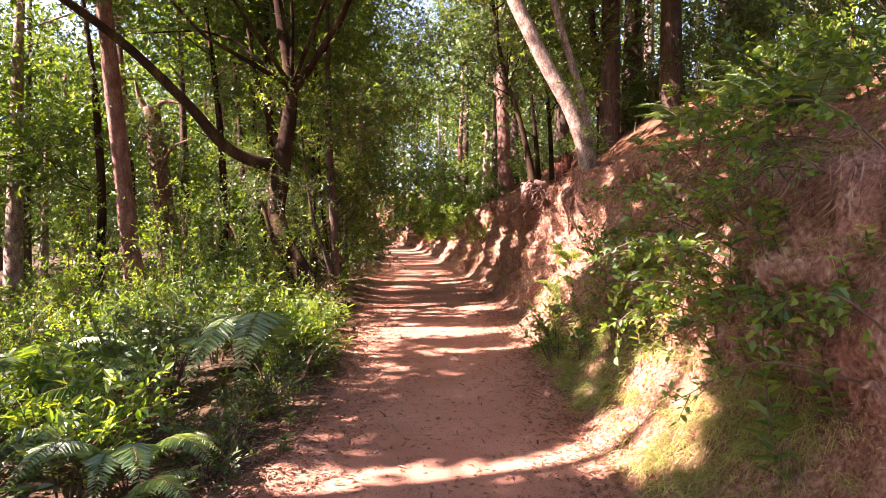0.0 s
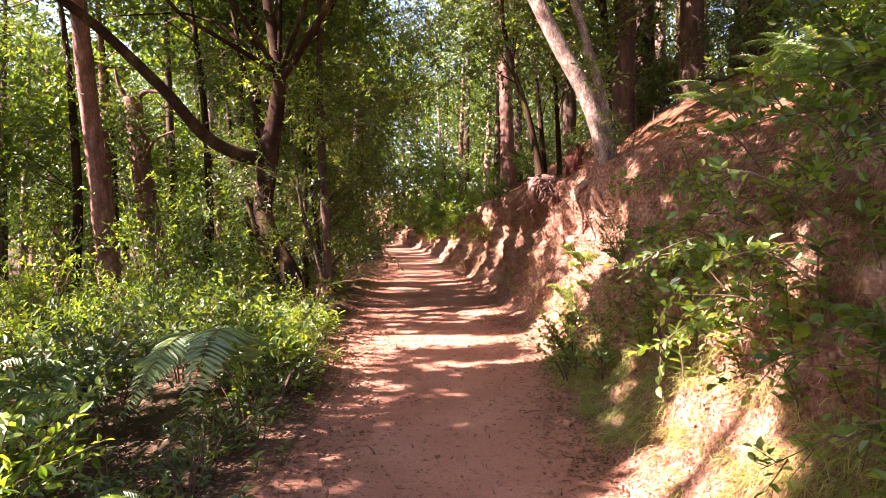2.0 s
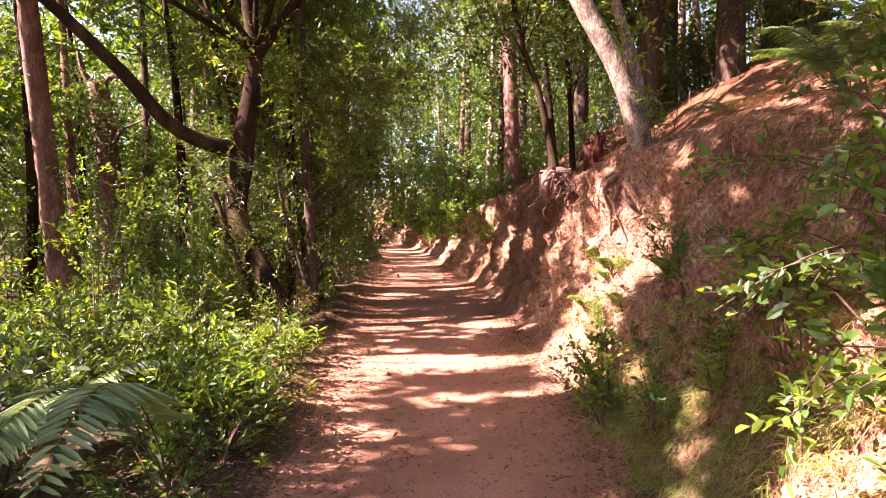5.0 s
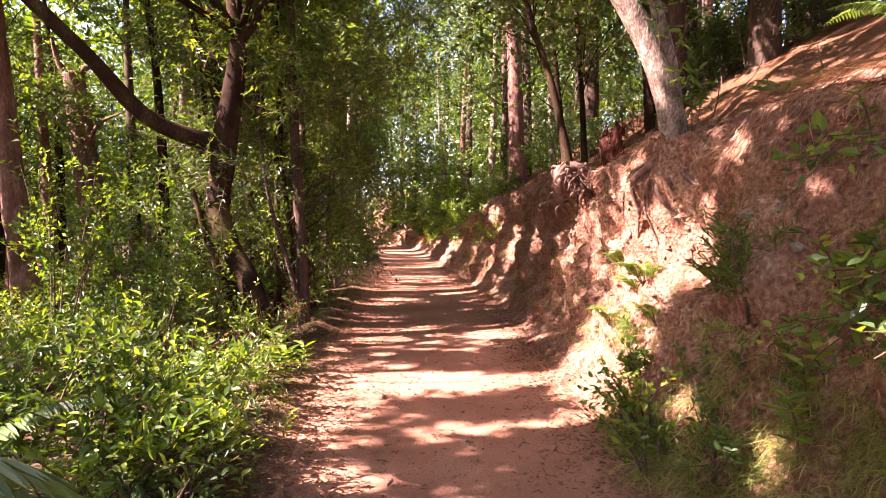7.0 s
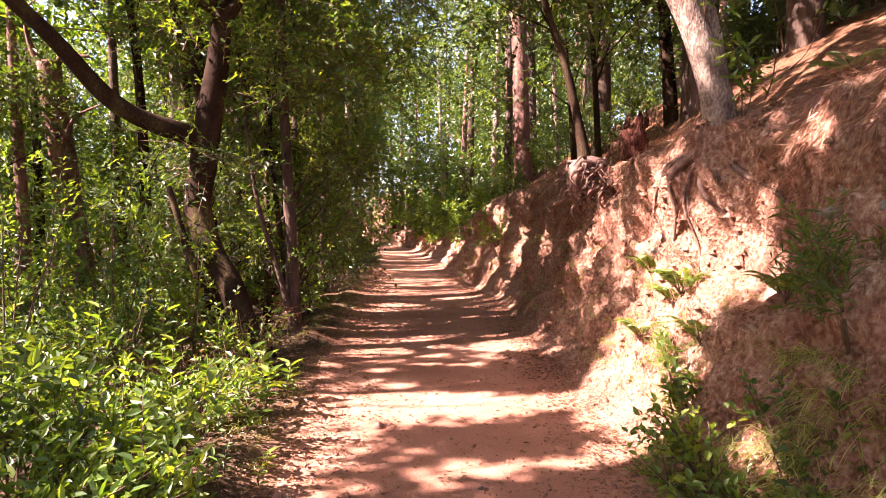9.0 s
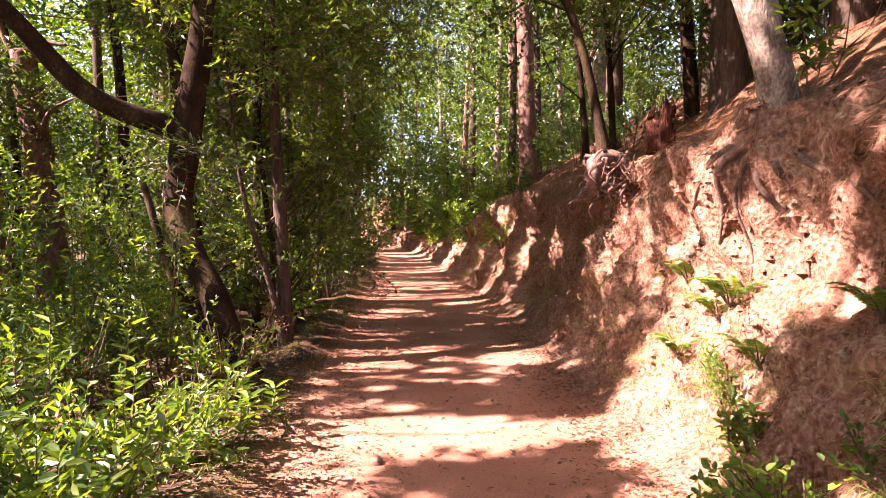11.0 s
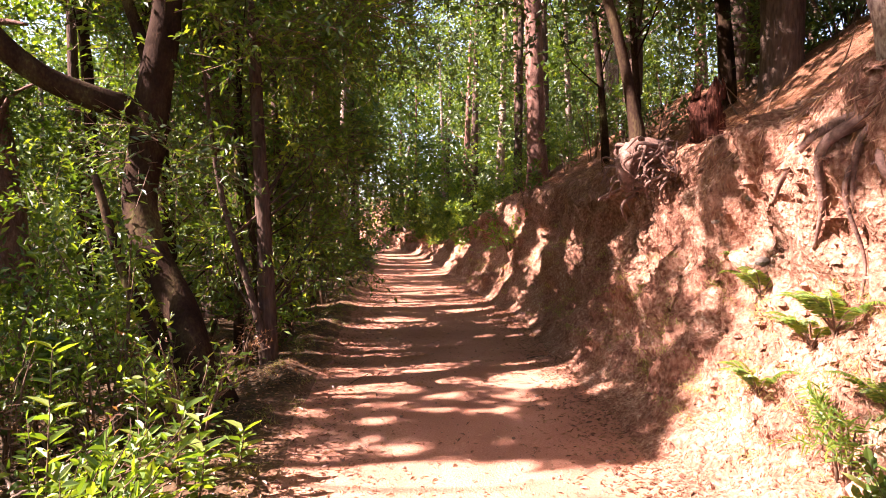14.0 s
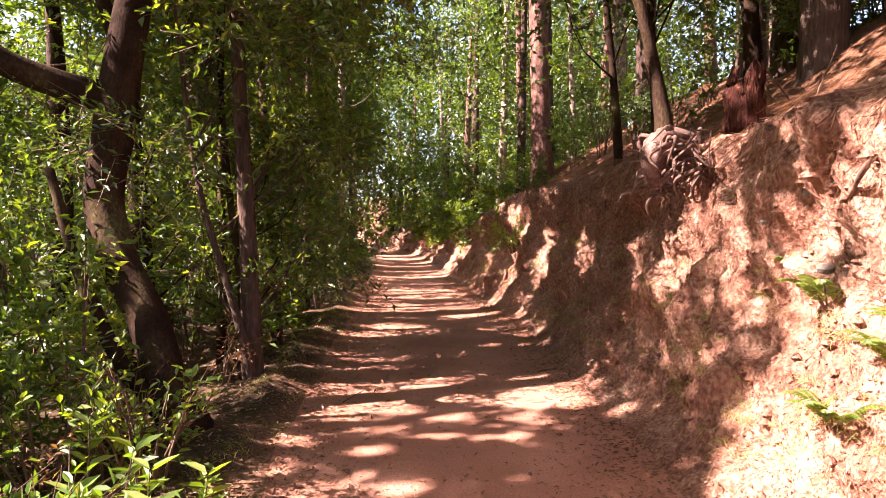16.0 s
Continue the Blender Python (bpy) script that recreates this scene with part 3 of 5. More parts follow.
def named_trees():
    rng = np.random.default_rng(2)
    # slender dark pine and broken snag among the shrubs
    tree("tall slender pine with dark reddish bark", [(-6.0, 11.9, -0.2), (-6.1, 11.85, 1.5), (-6.35, 11.8, 4.5), (-6.6, 11.7, 8.5), (-6.8, 11.6, 13)], [0.17, 0.155, 0.14, 0.12, 0.06], PINE, 11,
         clumps=clump_cloud(rng, 10, (-9, 9, 8.2), (-5, 13, 12), 1.2, 60), leaf=0.13, width=0.3, leafmat=LEAF, sides=18, step=0.07)
    tree("broken pine snag with peeling reddish bark", [(-6.6, 14.8, -0.3), (-6.68, 14.8, 1.5), (-6.85, 14.8, 3.0), (-7.0, 14.75, 4.5)], [0.26, 0.22, 0.2, 0.17], PINE, 12,
         limbs=[([(-7.0, 14.8, 4.3), (-6.7, 14.7, 4.6), (-6.2, 14.6, 4.55)], [0.07, 0.05, 0.02]), ([(-7.0, 14.8, 4.2), (-7.25, 14.7, 4.7), (-7.3, 14.6, 5.1)], [0.08, 0.05, 0.02]),
                ([(-6.8, 14.7, 2.9), (-6.4, 14.5, 3.5), (-5.9, 14.4, 3.7)], [0.05, 0.03, 0.012])], sides=18, step=0.07, rough=0.3)
    # leaning laurel with the long arm
    tree("leaning mossy laurel with a long arching limb", [(-2.22, 11.05, -0.05), (-2.42, 11.1, 0.4), (-2.66, 11.3, 0.9), (-3.0, 11.5, 1.4), (-3.17, 11.62, 1.9), (-3.13, 11.7, 2.4), (-3.07, 11.76, 3.0), (-2.96, 11.8, 3.7), (-2.9, 11.8, 4.3)],
         [0.17, 0.155, 0.15, 0.15, 0.15, 0.16, 0.16, 0.13, 0.11], MOSSY, 13,
         limbs=[([(-3.08, 11.8, 2.75), (-3.4, 11.6, 2.82), (-3.85, 11.3, 3.0), (-4.5, 10.8, 3.8), (-5.4, 10.5, 4.72), (-6.7, 10.0, 5.7), (-8, 9.6, 6.6)], [0.15, 0.12, 0.105, 0.085, 0.075, 0.06, 0.03]),
                ([(-2.9, 11.8, 4.25), (-3.02, 11.85, 5.0), (-3.2, 11.9, 6.2), (-3.3, 12, 8)], [0.105, 0.1, 0.085, 0.05]),
                ([(-2.9, 11.8, 4.2), (-2.65, 11.75, 4.5), (-2.3, 11.7, 5.0), (-1.6, 11.6, 6.2), (-1.2, 11.5, 7.2)], [0.09, 0.07, 0.06, 0.045, 0.02]),
                ([(-3.05, 11.85, 2.6), (-3.3, 12.1, 3.4), (-3.6, 12.2, 4.2), (-3.9, 12.3, 5.6)], [0.09, 0.07, 0.055, 0.03]),
                ([(-2.3, 11.05, 0.05), (-2.62, 10.95, 0.5), (-2.95, 11.0, 1.1), (-3.3, 11.1, 2.1)], [0.07, 0.06, 0.05, 0.03])],
         clumps=clump_cloud(rng, 16, (-6.5, 10, 5.2), (-1.2, 13, 8.5), 0.9, 60) + clump_cloud(rng, 8, (-4.2, 11.4, 1.0), (-2.6, 12.6, 2.4), 0.45, 22), leaf=0.1, width=0.36, leafmat=DARKLEAF, sides=20, rough=0.12, step=0.05)
    # laurels added behind the long arm to shade and darken the wood there
    for k, (x, y, h) in enumerate(((-5.3, 14.2, 7), (-7.7, 13.4, 7.5), (-8.6, 16.5, 8), (-5.9, 17.5, 8))):
        tree("dark laurel with dense glossy leaves", [(x, y, -0.5), (x + 0.2, y, 1.5), (x + 0.1, y + 0.1, 4), (x - 0.2, y, h)], [0.11, 0.09, 0.07, 0.03], MOSSY, 400 + k,
             clumps=clump_cloud(rng, 16, (x - 1.6, y - 1.0, 2.4), (x + 1.5, y + 1.2, h), 0.7, 46), leaf=0.12, width=0.4, leafmat=DARKLEAF, sides=12, group="slim stems beside the trail")
    # broad dark trunk and slim stems behind
    tree("broad tree with dark furrowed bark", [(-4.25, 17, -0.3), (-4.3, 17, 2), (-4.4, 17, 5), (-4.45, 17, 9), (-4.5, 17, 13)], [0.36, 0.31, 0.29, 0.25, 0.12], DARKBARK, 14,
         clumps=clump_cloud(rng, 18, (-7, 14, 6), (-2, 19, 12), 1.3, 70) + clump_cloud(rng, 26, (-4.2, 15.5, 5.4), (-0.3, 22, 10), 0.9, 60, 0.5), leaf=0.12, leafmat=DARKLEAF, sides=26, rough=0.22, freq=14)
    for k, (x, y, dx, r, h) in enumerate(((-2.22, 12.6, -0.12, 0.10, 7), (-2.35, 12.9, -0.3, 0.05, 5), (-2.15, 12.45, -0.75, 0.045, 4), (-2.9, 13.6, 0.1, 0.06, 6), (-2.5, 14.6, -0.2, 0.07, 7),
                                         (-3.3, 15.5, 0.1, 0.09, 8), (-3.0, 18.5, 0.2, 0.08, 8), (-3.5, 13.0, -0.2, 0.12, 8), (-3.8, 20.5, 0, 0.16, 11), (-4.2, 14.5, -0.3, 0.08, 7))):
        tree("slender dark laurel stem with glossy leaves", [(x, y, -0.15), (x + dx * 0.25, y, h * 0.2), (x + dx * 0.6 - 0.05, y + 0.05, h * 0.45), (x + dx, y - 0.05, h)], [r, r * 0.85, r * 0.7, r * 0.25], MOSSY if k % 2 else DARKBARK, 20 + k,
             clumps=clump_cloud(rng, 7, (x - 1.1, y + 0.1, 1.0), (x + 0.75, y + 1.5, 3.4), 0.42, 40) + clump_cloud(rng, 8, (x - 1.4, y - 1.2, 3.4), (x + 1.2, y + 1.2, h + 0.5), 0.75, 44),
             leaf=0.105, width=0.4, leafmat=(LEAF, LEAF, LIGHTLEAF)[k % 3], sides=12, rough=0.15, group="slim stems beside the trail")
    # on the bank
    hz = lambda x, y: float(hill_z(np.array([x]), np.array([y]))[0])
    # crown clumps added out of view, to shade the trail and slope
    tree("leaning pale-barked tree rooted on the bank brow", [(2.5, 8.95, 1.9), (2.16, 8.82, 2.28), (2.03, 8.8, 2.75), (1.84, 8.8, 3.28), (1.44, 8.8, 4.0), (0.98, 8.8, 4.92), (0.4, 8.8, 6.2), (0.1, 8.9, 8)], [0.17, 0.135, 0.112, 0.105, 0.1, 0.092, 0.08, 0.05], PALE, 41,
         limbs=[([(2.2, 8.98, 2.4), (2.12, 9.02, 3.2), (1.9, 9.05, 4.0), (1.62, 9.1, 5.0), (1.5, 9.2, 6.5)], [0.075, 0.062, 0.055, 0.045, 0.03])],
         clumps=clump_cloud(rng, 46, (-3, 0.5, 7.2), (3.5, 12, 10), 1.1, 60) + clump_cloud(rng, 16, (0.3, 3, 6.3), (4.5, 10.5, 8.5), 1.0, 60), leaf=0.19, width=0.55, sides=20, rough=0.1, step=0.05, flare=1.15)
    tree("straight furrowed pine on the bank top", [(2.15, 21, 2.45), (2.1, 21, 4), (2.0, 21, 7), (1.9, 21, 12)], [0.24, 0.21, 0.2, 0.13], PINE, 42, clumps=clump_cloud(rng, 8, (0.5, 19.5, 9), (4, 23, 13), 1.2, 60), leaf=0.12, sides=20, freq=13)
    tree("thin leaning mossy tree above exposed roots", [(1.74, 11.95, 2.55), (1.66, 11.95, 3.0), (1.52, 11.95, 3.6), (1.2, 11.95, 4.6), (0.9, 12, 6.5)], [0.07, 0.056, 0.048, 0.04, 0.025], MOSSY, 43,
         clumps=clump_cloud(rng, 7, (0.2, 11, 4.9), (1.8, 13, 7), 0.6, 40), leaf=0.09, sides=14, step=0.05)
    # big crowns reach 5 m left, mostly unseen, to shade the slope
    for k, (x, y, r, lean) in enumerate(((3.3, 12.15, 0.18, 0.0), (4.14, 11.2, 0.17, -0.05), (6.6, 13.5, 0.2, 0.1), (4.6, 15, 0.2, 0.0), (3.4, 17.5, 0.16, 0.1), (6.3, 10, 0.25, 0), (3.7, 14.2, 0.1, -0.3), (2.6, 14.6, 0.05, -0.2), (2.5, 16, 0.06, -0.3), (5.6, 18, 0.2, 0), (2.9, 24.5, 0.15, -0.1), (4.2, 22, 0.2, 0.1))):
        z = hz(x, y) - 0.05
        h = 11 if r > 0.14 else 5.5
        tree("tall dark pine rising from the hillside" if r > 0.14 else "thin bare-stemmed understorey tree on the hillside", [(x, y, z), (x + lean * 0.3, y, z + h * 0.25), (x + lean, y, z + h * 0.6), (x + lean * 1.5, y, z + h)], [r, r * 0.88, r * 0.75, r * 0.35],
             DARKBARK if r > 0.14 else MOSSY, 50 + k, clumps=clump_cloud(rng, 16 if h > 8 else 9, (x - (5 if h > 8 else 1.5), y - 2.6, z + h * 0.42), (x + 1.2, y + 1.5, z + h), 1.0, 55), leaf=0.14, width=0.48, leafmat=LEAF if k % 2 else DARKLEAF, sides=20, freq=14, rough=0.22, group="hillside trees")


def upslope():
    """The shaded wood above the needle slope."""
    rng = np.random.default_rng(83)
    for k, (x, y, r) in enumerate(((6.4, 4.6, 0.2), (7.6, 7.4, 0.24), (6.2, 8.7, 0.14), (8.2, 10.4, 0.2), (6.3, 13.4, 0.16), (5.4, 6.6, 0.12), (9.4, 5.4, 0.2), (9.8, 8.6, 0.22), (7.4, 12.2, 0.2), (7.0, 15.4, 0.2), (10.5, 12.5, 0.2))):
        z = float(hill_z(np.array([x]), np.array([y]))[0]) - 0.05
        h = rng.uniform(7, 9)
        tree("shaded pine above the needle slope", [(x, y, z), (x + 0.05, y, z + h * 0.3), (x + rng.uniform(-0.3, 0.3), y, z + h)], [r, r * 0.85, r * 0.35], DARKBARK, 430 + k,
             clumps=clump_cloud(rng, 20, (x - 1.4, y - 1.6, z + 0.9), (x + 2.0, y + 1.6, z + h), 0.9, 44), leaf=0.13, width=0.42, leafmat=DARKLEAF if k % 3 else LEAF, sides=16, freq=14, rough=0.22, group="hillside trees")
    for k in range(40):
        y = rng.uniform(4.0, 14)
        x = float(bank_point(np.array([y]), np.ones(1))[0][0]) + (rng.uniform(1.7, 2.8) if y < 10.5 else rng.uniform(1.25, 2.5))
        z = float(hill_z(np.array([x]), np.array([y]))[0])
        shrub(x, y, z - 0.05, 0.6, rng.uniform(0.5, 1.4), 460 + k, 0.085, (DARKLEAF, LEAF, DARKLEAF)[k % 3], "dark green shrub on the shaded slope", n=50, per=8, fine=False, group="bank shrubs", length=0.45)


def woods():
    """The trees of the wood on both sides and at the bend."""
    rng = np.random.default_rng(77)
    spots = []
    # left wood: near crowns are an added leaf roof, mostly unseen, shading the trail
    # rows below y 0 stand unseen behind the start, for shade
    for y in np.arange(-8, 46, 2.6):
        for x in (-8.2, -12, -17, -23):
            spots.append((x + rng.uniform(-1.2, 1.2) - max(0, y - 15) * 0.09, y + rng.uniform(-1, 1), "left"))
    for y in np.arange(26, 58, 3.2):
        spots.append((float(interp(y, LEFT)) - rng.uniform(0.9, 2.6), y, "edge"))
        spots.append((float(interp(y, RIGHT)) + rng.uniform(1.5, 3.0), y - 2, "redge"))
    for y in np.arange(14, 60, 4.0):
        for x in (5.6, 9, 13):
            spots.append((x + rng.uniform(-2, 2) - max(0, y - 20) * 0.1, y + rng.uniform(-1.5, 1.5), "right"))
    for x in np.arange(-16, 12, 3.2):
        spots.append((x, 52 + rng.uniform(-3, 6), "end"))
    for x in np.arange(-60, 50, 6.5):
        spots.append((x, 78 + rng.uniform(-6, 8), "far"))
    for y in np.arange(-10, 76, 7):
        spots.append((-42 + rng.uniform(-4, 4), y, "far"))
    for k, (x, y, kind) in enumerate(spots):
        if kind == "left" and (abs(x + 6) < 1.3 and 9 < y < 16):
            x -= 2.5
        z = float(floor_z(np.array([x]), np.array([y]))[0]) if x < interp(y, LEFT) else float(hill_z(np.array([x]), np.array([y]))[0])
        h = rng.uniform(10, 14)
        if kind == "left" and x < -10.5:
            h = rng.uniform(7.0, 9.5) + max(0, -x - 13) * 0.4
        if kind == "end":
            h = rng.uniform(14, 19)
        dist = math.hypot(x, y - 3)
        r = rng.uniform(0.1, 0.2)
        leaf = 0.09 + 0.0047 * dist
        lo = 0.8 if kind in ("edge", "redge", "end", "right") else 1.6
        w = 2.0 if kind != "far" else 3.2
        n = {"far": 13, "end": 22, "right": 15, "left": 19}.get(kind, 14)
        if kind == "left" and x > -10.5:
            # added roof crowns, mostly out of view, coarse leaves to block the sun
            cl = clump_cloud(rng, 24, (x - 2.4, y - 1.8, 6.2), (x + 5.2, y + 1.8, 10.5), 1.2, 62) + clump_cloud(rng, 5, (x - 1.6, y - 1.4, 2.2), (x + 1.2, y + 1.4, 5.6), 0.8, 32)
        else:
            cl = clump_cloud(rng, n, (x - w, y - w, z + lo), (x + w, y + w, z + h), 1.2 if kind != "far" else 1.9, 27)
        # dark leaf on half the left wood puts shade into its colour
        mat = DARKLEAF if kind == "right" and k % 3 else (LEAF, DARKLEAF, LEAF, DARKLEAF)[k % 4] if kind == "left" else (DARKLEAF, LEAF, LEAF)[k % 3] if kind == "redge" else (LEAF, DARKLEAF, LEAF)[k % 3]
        lx = rng.uniform(-0.5, 0.5)
        tree({"left": "leafy woodland tree with sunlit green crown", "edge": "bushy tree overhanging the trail edge", "redge": "bushy yellow-green tree on the bank", "right": "shaded tree on the upper slope",
              "end": "bright leafy tree where the trail bends", "far": "distant sunlit green woodland tree"}[kind],
             [(x, y, z - 0.1), (x + lx * 0.3, y, z + h * 0.3), (x + lx, y + 0.1, z + h * 0.9)], [r, r * 0.8, r * 0.3], (PINE, DARKBARK, PALE)[k % 3], 200 + k, clumps=cl, leaf=(0.26 if y < 7 else max(leaf, 0.2)) if kind == "left" and x > -10.5 else leaf, width=0.55, leafmat=mat,
             sides=8, step=0.5, rough=0.15, per=7, length=0.6 + 0.01 * dist, group="woodland trees", twigs=False)


# ---- shrubs ----
THICKET = {}


def shrub(x, y, z, r, h, seed, leaf, mat, label, n=70, per=9, width=0.45, fine=True, category="shrub", group="", length=0.4):
    rng = np.random.default_rng(seed)
    bulk = y > 23
    e = None if bulk else thing("shrub", (x, y, z), label, category, group)
    tops = []
    for k in range(5):
        a = rng.uniform(0, 6.28)
        end = np.array([x + math.cos(a) * r * rng.uniform(0.3, 0.95), y + math.sin(a) * r * rng.uniform(0.3, 0.95), z + h * rng.uniform(0.6, 1.0)])
        s = np.array([x + math.cos(a) * 0.05, y + math.sin(a) * 0.05, z - 0.05])
        m = (s + end) / 2 + [0, 0, h * 0.15]
        if not bulk:
            part("stem", tube([s, m, end], [0.011, 0.008, 0.003], 4, 0, h / 5), TWIG, e)
        tops.append((s, m, end))
    u = rng.uniform(0.25, 1.0, n)[:, None]
    pick = [tops[i] for i in rng.integers(0, len(tops), n)]
    O = np.array([(1 - q) ** 2 * s + 2 * q * (1 - q) * m + q * q * t for (s, m, t), q in zip(pick, u[:, 0])])
    O += rng.normal(0, 0.09 * r, O.shape)
    D = unit((O - [x, y, z]) * [1, 1, 0.6]) * 0.8 + rng.normal(0, 0.45, O.shape) + [0, 0, 0.3]
    lv, tw = sprays(O, D, length * rng.uniform(0.5, 1.2, n), per, leaf, width, rng, fine, 0.2)
    if bulk:
        THICKET.setdefault(mat.name, []).append(lv)
        return
    part("foliage", lv, mat, e, smooth=False)
    if fine:
        tagged(part("twig_mass", tw, TWIG, e), kind="stuff")


def thicket():
    """The far shrubs, too many to count, by their leaf."""
    for name, pieces in THICKET.items():
        tagged(mesh_object("thicket", join(*pieces), bpy.data.materials[name], smooth=False), "dense green shrubs thronging the far trail sides", "shrubs", kind="stuff")


def undergrowth():
    rng = np.random.default_rng(31)
    fz = lambda x, y: float(floor_z(np.array([x]), np.array([y]))[0])
    k = 0
    for y in np.arange(1.6, 11, 0.72):
        for x0 in (-1.72, -2.5, -3.6, -4.5, -5.6, -6.8):
            x = x0 + rng.uniform(-0.25, 0.25) 
            yy = y + rng.uniform(-0.3, 0.3)
            if (yy > 8.6 and x > -3.2) or (x0 > -2 and 2.4 < yy < 5.7):
                continue
            h = rng.uniform(0.55, 0.8) + 0.07 * (-x - 2)
            if x0 > -2:
                h *= 0.72
            shrub(x, yy, fz(x, yy), 0.55, h, 300 + k, rng.uniform(0.05, 0.082), (LEAF, LIGHTLEAF, DARKLEAF if yy < 6.2 else LEAF)[k % 3], "leafy green bramble shrub at the trail edge" if x0 > -2 else "leafy green undergrowth shrub below the trees", n=80 if x0 > -3 else 60, per=11, group="undergrowth")
            k += 1
    for y in np.arange(10.5, 34, 1.25):
        for j in range(5):
            x = float(interp(y, LEFT)) - 0.85 - j * 1.25 + rng.uniform(-0.3, 0.3)
            yy = y + rng.uniform(-0.5, 0.5)
            if y < 14 and j == 0:
                continue
            shrub(x, yy, fz(x, yy), 0.7, rng.uniform(0.5, 1.3), 600 + k, 0.08 + 0.002 * y, (LEAF, DARKLEAF, LIGHTLEAF)[k % 3], "dense green understorey shrub in the wood", n=44, per=8, fine=False, group="undergrowth", length=0.5)
            k += 1
    for y in np.arange(19, 44, 1.1):
        x, yy, z = on_bank(y, rng.uniform(0.3, 0.9))
        shrub(x, yy, z - 0.03, 0.5, rng.uniform(0.4, 0.9), 1200 + int(y * 10), 0.08 + 0.002 * y, (LIGHTLEAF, LEAF)[int(y) % 2], "yellow-green shrub growing on the far bank", n=36, per=8, fine=False, group="bank shrubs", length=0.4)
    for y in np.arange(35, 54, 1.5):
        for j in range(5):
            x = float(interp(y, RIGHT)) + 0.7 + j * 1.5 + rng.uniform(-0.4, 0.4)
            shrub(x, y, on_hill(x, y)[2] - 0.05, 0.9, rng.uniform(1.3, 2.8), 1500 + k, 0.2, (LIGHTLEAF, LIGHTLEAF, LEAF)[k % 3], "tall yellow-green shrub where the trail bends", n=46, per=7, fine=False, group="shrubs at the bend", length=0.6)
            k += 1
    for y in np.arange(12.5, 46, 1.5):
        for j in range(3):
            x = float(interp(y, RIGHT)) + 1.3 * float(interp(y, HEIGHT)) + 0.5 + j * 1.4 + rng.uniform(-0.4, 0.4)
            if y < 20 and rng.uniform() < 0.35 or (y < 14.5 and j == 0):
                continue
            z = float(hill_z(np.array([x]), np.array([y]))[0])
            shrub(x, y, z - 0.05, 0.7, rng.uniform(0.7, 1.7), 800 + k, 0.085 + 0.002 * y, (LIGHTLEAF, LEAF, DARKLEAF, LEAF)[k % 4] if y > 19 else DARKLEAF, "yellow-green shrub on the bank top" if y > 19 else "dark green shrub on the shaded slope", n=50, per=8, fine=False, group="bank shrubs", length=0.5)
            k += 1


# ---- bank and verge plants ----
def on_bank(y, a):
    x, yy, z = bank_point(np.array([float(y)]), np.array([float(a)]))
    return float(x[0]), float(yy[0]), float(z[0])


def on_floor(x, y):
    return x, y, float(floor_z(np.array([x]), np.array([y]))[0])


def on_hill(x, y):
    return x, y, float(hill_z(np.array([x]), np.array([y]))[0])


def fern(at, length, fronds, seed, heading, spread=2.2, rise=0.7, mat=None, curl=1.98, label="green bracken fern with feathery fronds", group="ferns"):
    rng = np.random.default_rng(seed)
    e = thing("fern", at, label, "fern", group)
    at = np.array(at)
    for k in range(fronds):
        a = heading + spread * ((k + 0.5) / fronds - 0.5) + rng.uniform(-0.15, 0.15)
        L = length * rng.uniform(0.75, 1.1)
        h = np.array([math.cos(a), math.sin(a), 0])
        u = np.linspace(0, 1, 26)
        bow = curl + rng.uniform(-0.2, 0.2)
        line = at + h * (L * 0.95 * u**1.2)[:, None] + np.array([0, 0, 1.0]) * (L * rise * 0.62 * np.sin(bow * u))[:, None]
        f = part("frond", tube(line, 0.006 * (1.1 - u), 4, closed=False, step=L / 14), TWIG, e)
        d = unit(np.gradient(line, axis=0))
        side = unit(np.cross(d, [0, 0, 1.0]))
        nrm = np.cross(side, d)
        # one narrow pinna on each side at every step, longest low on the blade
        w = np.linspace(0.26, 1, 40)
        P, d, side, nrm = (np.stack([np.interp(w, u, q[:, c]) for c in range(3)], -1) for q in (line, d, side, nrm))
        q = (w - 0.26) / 0.74
        pl = L * 0.27 * (1 - q) ** 0.85 * np.minimum(1, 0.55 + q * 3) + 0.012
        P, N, Ls = np.tile(P, (2, 1)), np.tile(nrm, (2, 1)), np.tile(pl, 2)
        D = np.concatenate([side * g + d * 0.38 - nrm * 0.1 for g in (-1, 1)])
        W = np.full(len(P), 0.024 * L) * np.minimum(1, Ls / (0.1 * L))
        lf = part("leafage", blades(P, D + rng.normal(0, 0.06, D.shape), N + rng.normal(0, 0.12, N.shape), Ls, W, True, 0.12, 0.22), mat or FERN, f, smooth=False)
        lf["kind"] = "stuff"


def shoot(path, r, leaf, mat, seed, label, n=16, per=5, width=0.6, length=0.16, category="bramble", name="bramble_shoot"):
    """One arching stem with leafy side twigs."""
    rng = np.random.default_rng(seed)
    e = thing(name, path[0], label, category, "arching shoots")
    p = np.array(path, float)
    part("stem", tube(p, np.linspace(r, r * 0.3, len(p)), 6), TWIG, e)
    s = np.linspace(0, 1, len(p))
    u = rng.uniform(0.2, 1, n)
    O = np.stack([np.interp(u, s, p[:, k]) for k in range(3)], -1)
    D = rng.normal(0, 0.7, (n, 3)) + unit(p[-1] - p[0]) * 0.5 + [-0.3, -0.1, 0.1]
    lv, tw = sprays(O, D, length * rng.uniform(0.6, 1.3, n), per, leaf, width, rng, True, 0.3)
    part("foliage", lv, mat, e, smooth=False)
    tagged(part("twig_mass", tw, TWIG, e), kind="stuff")


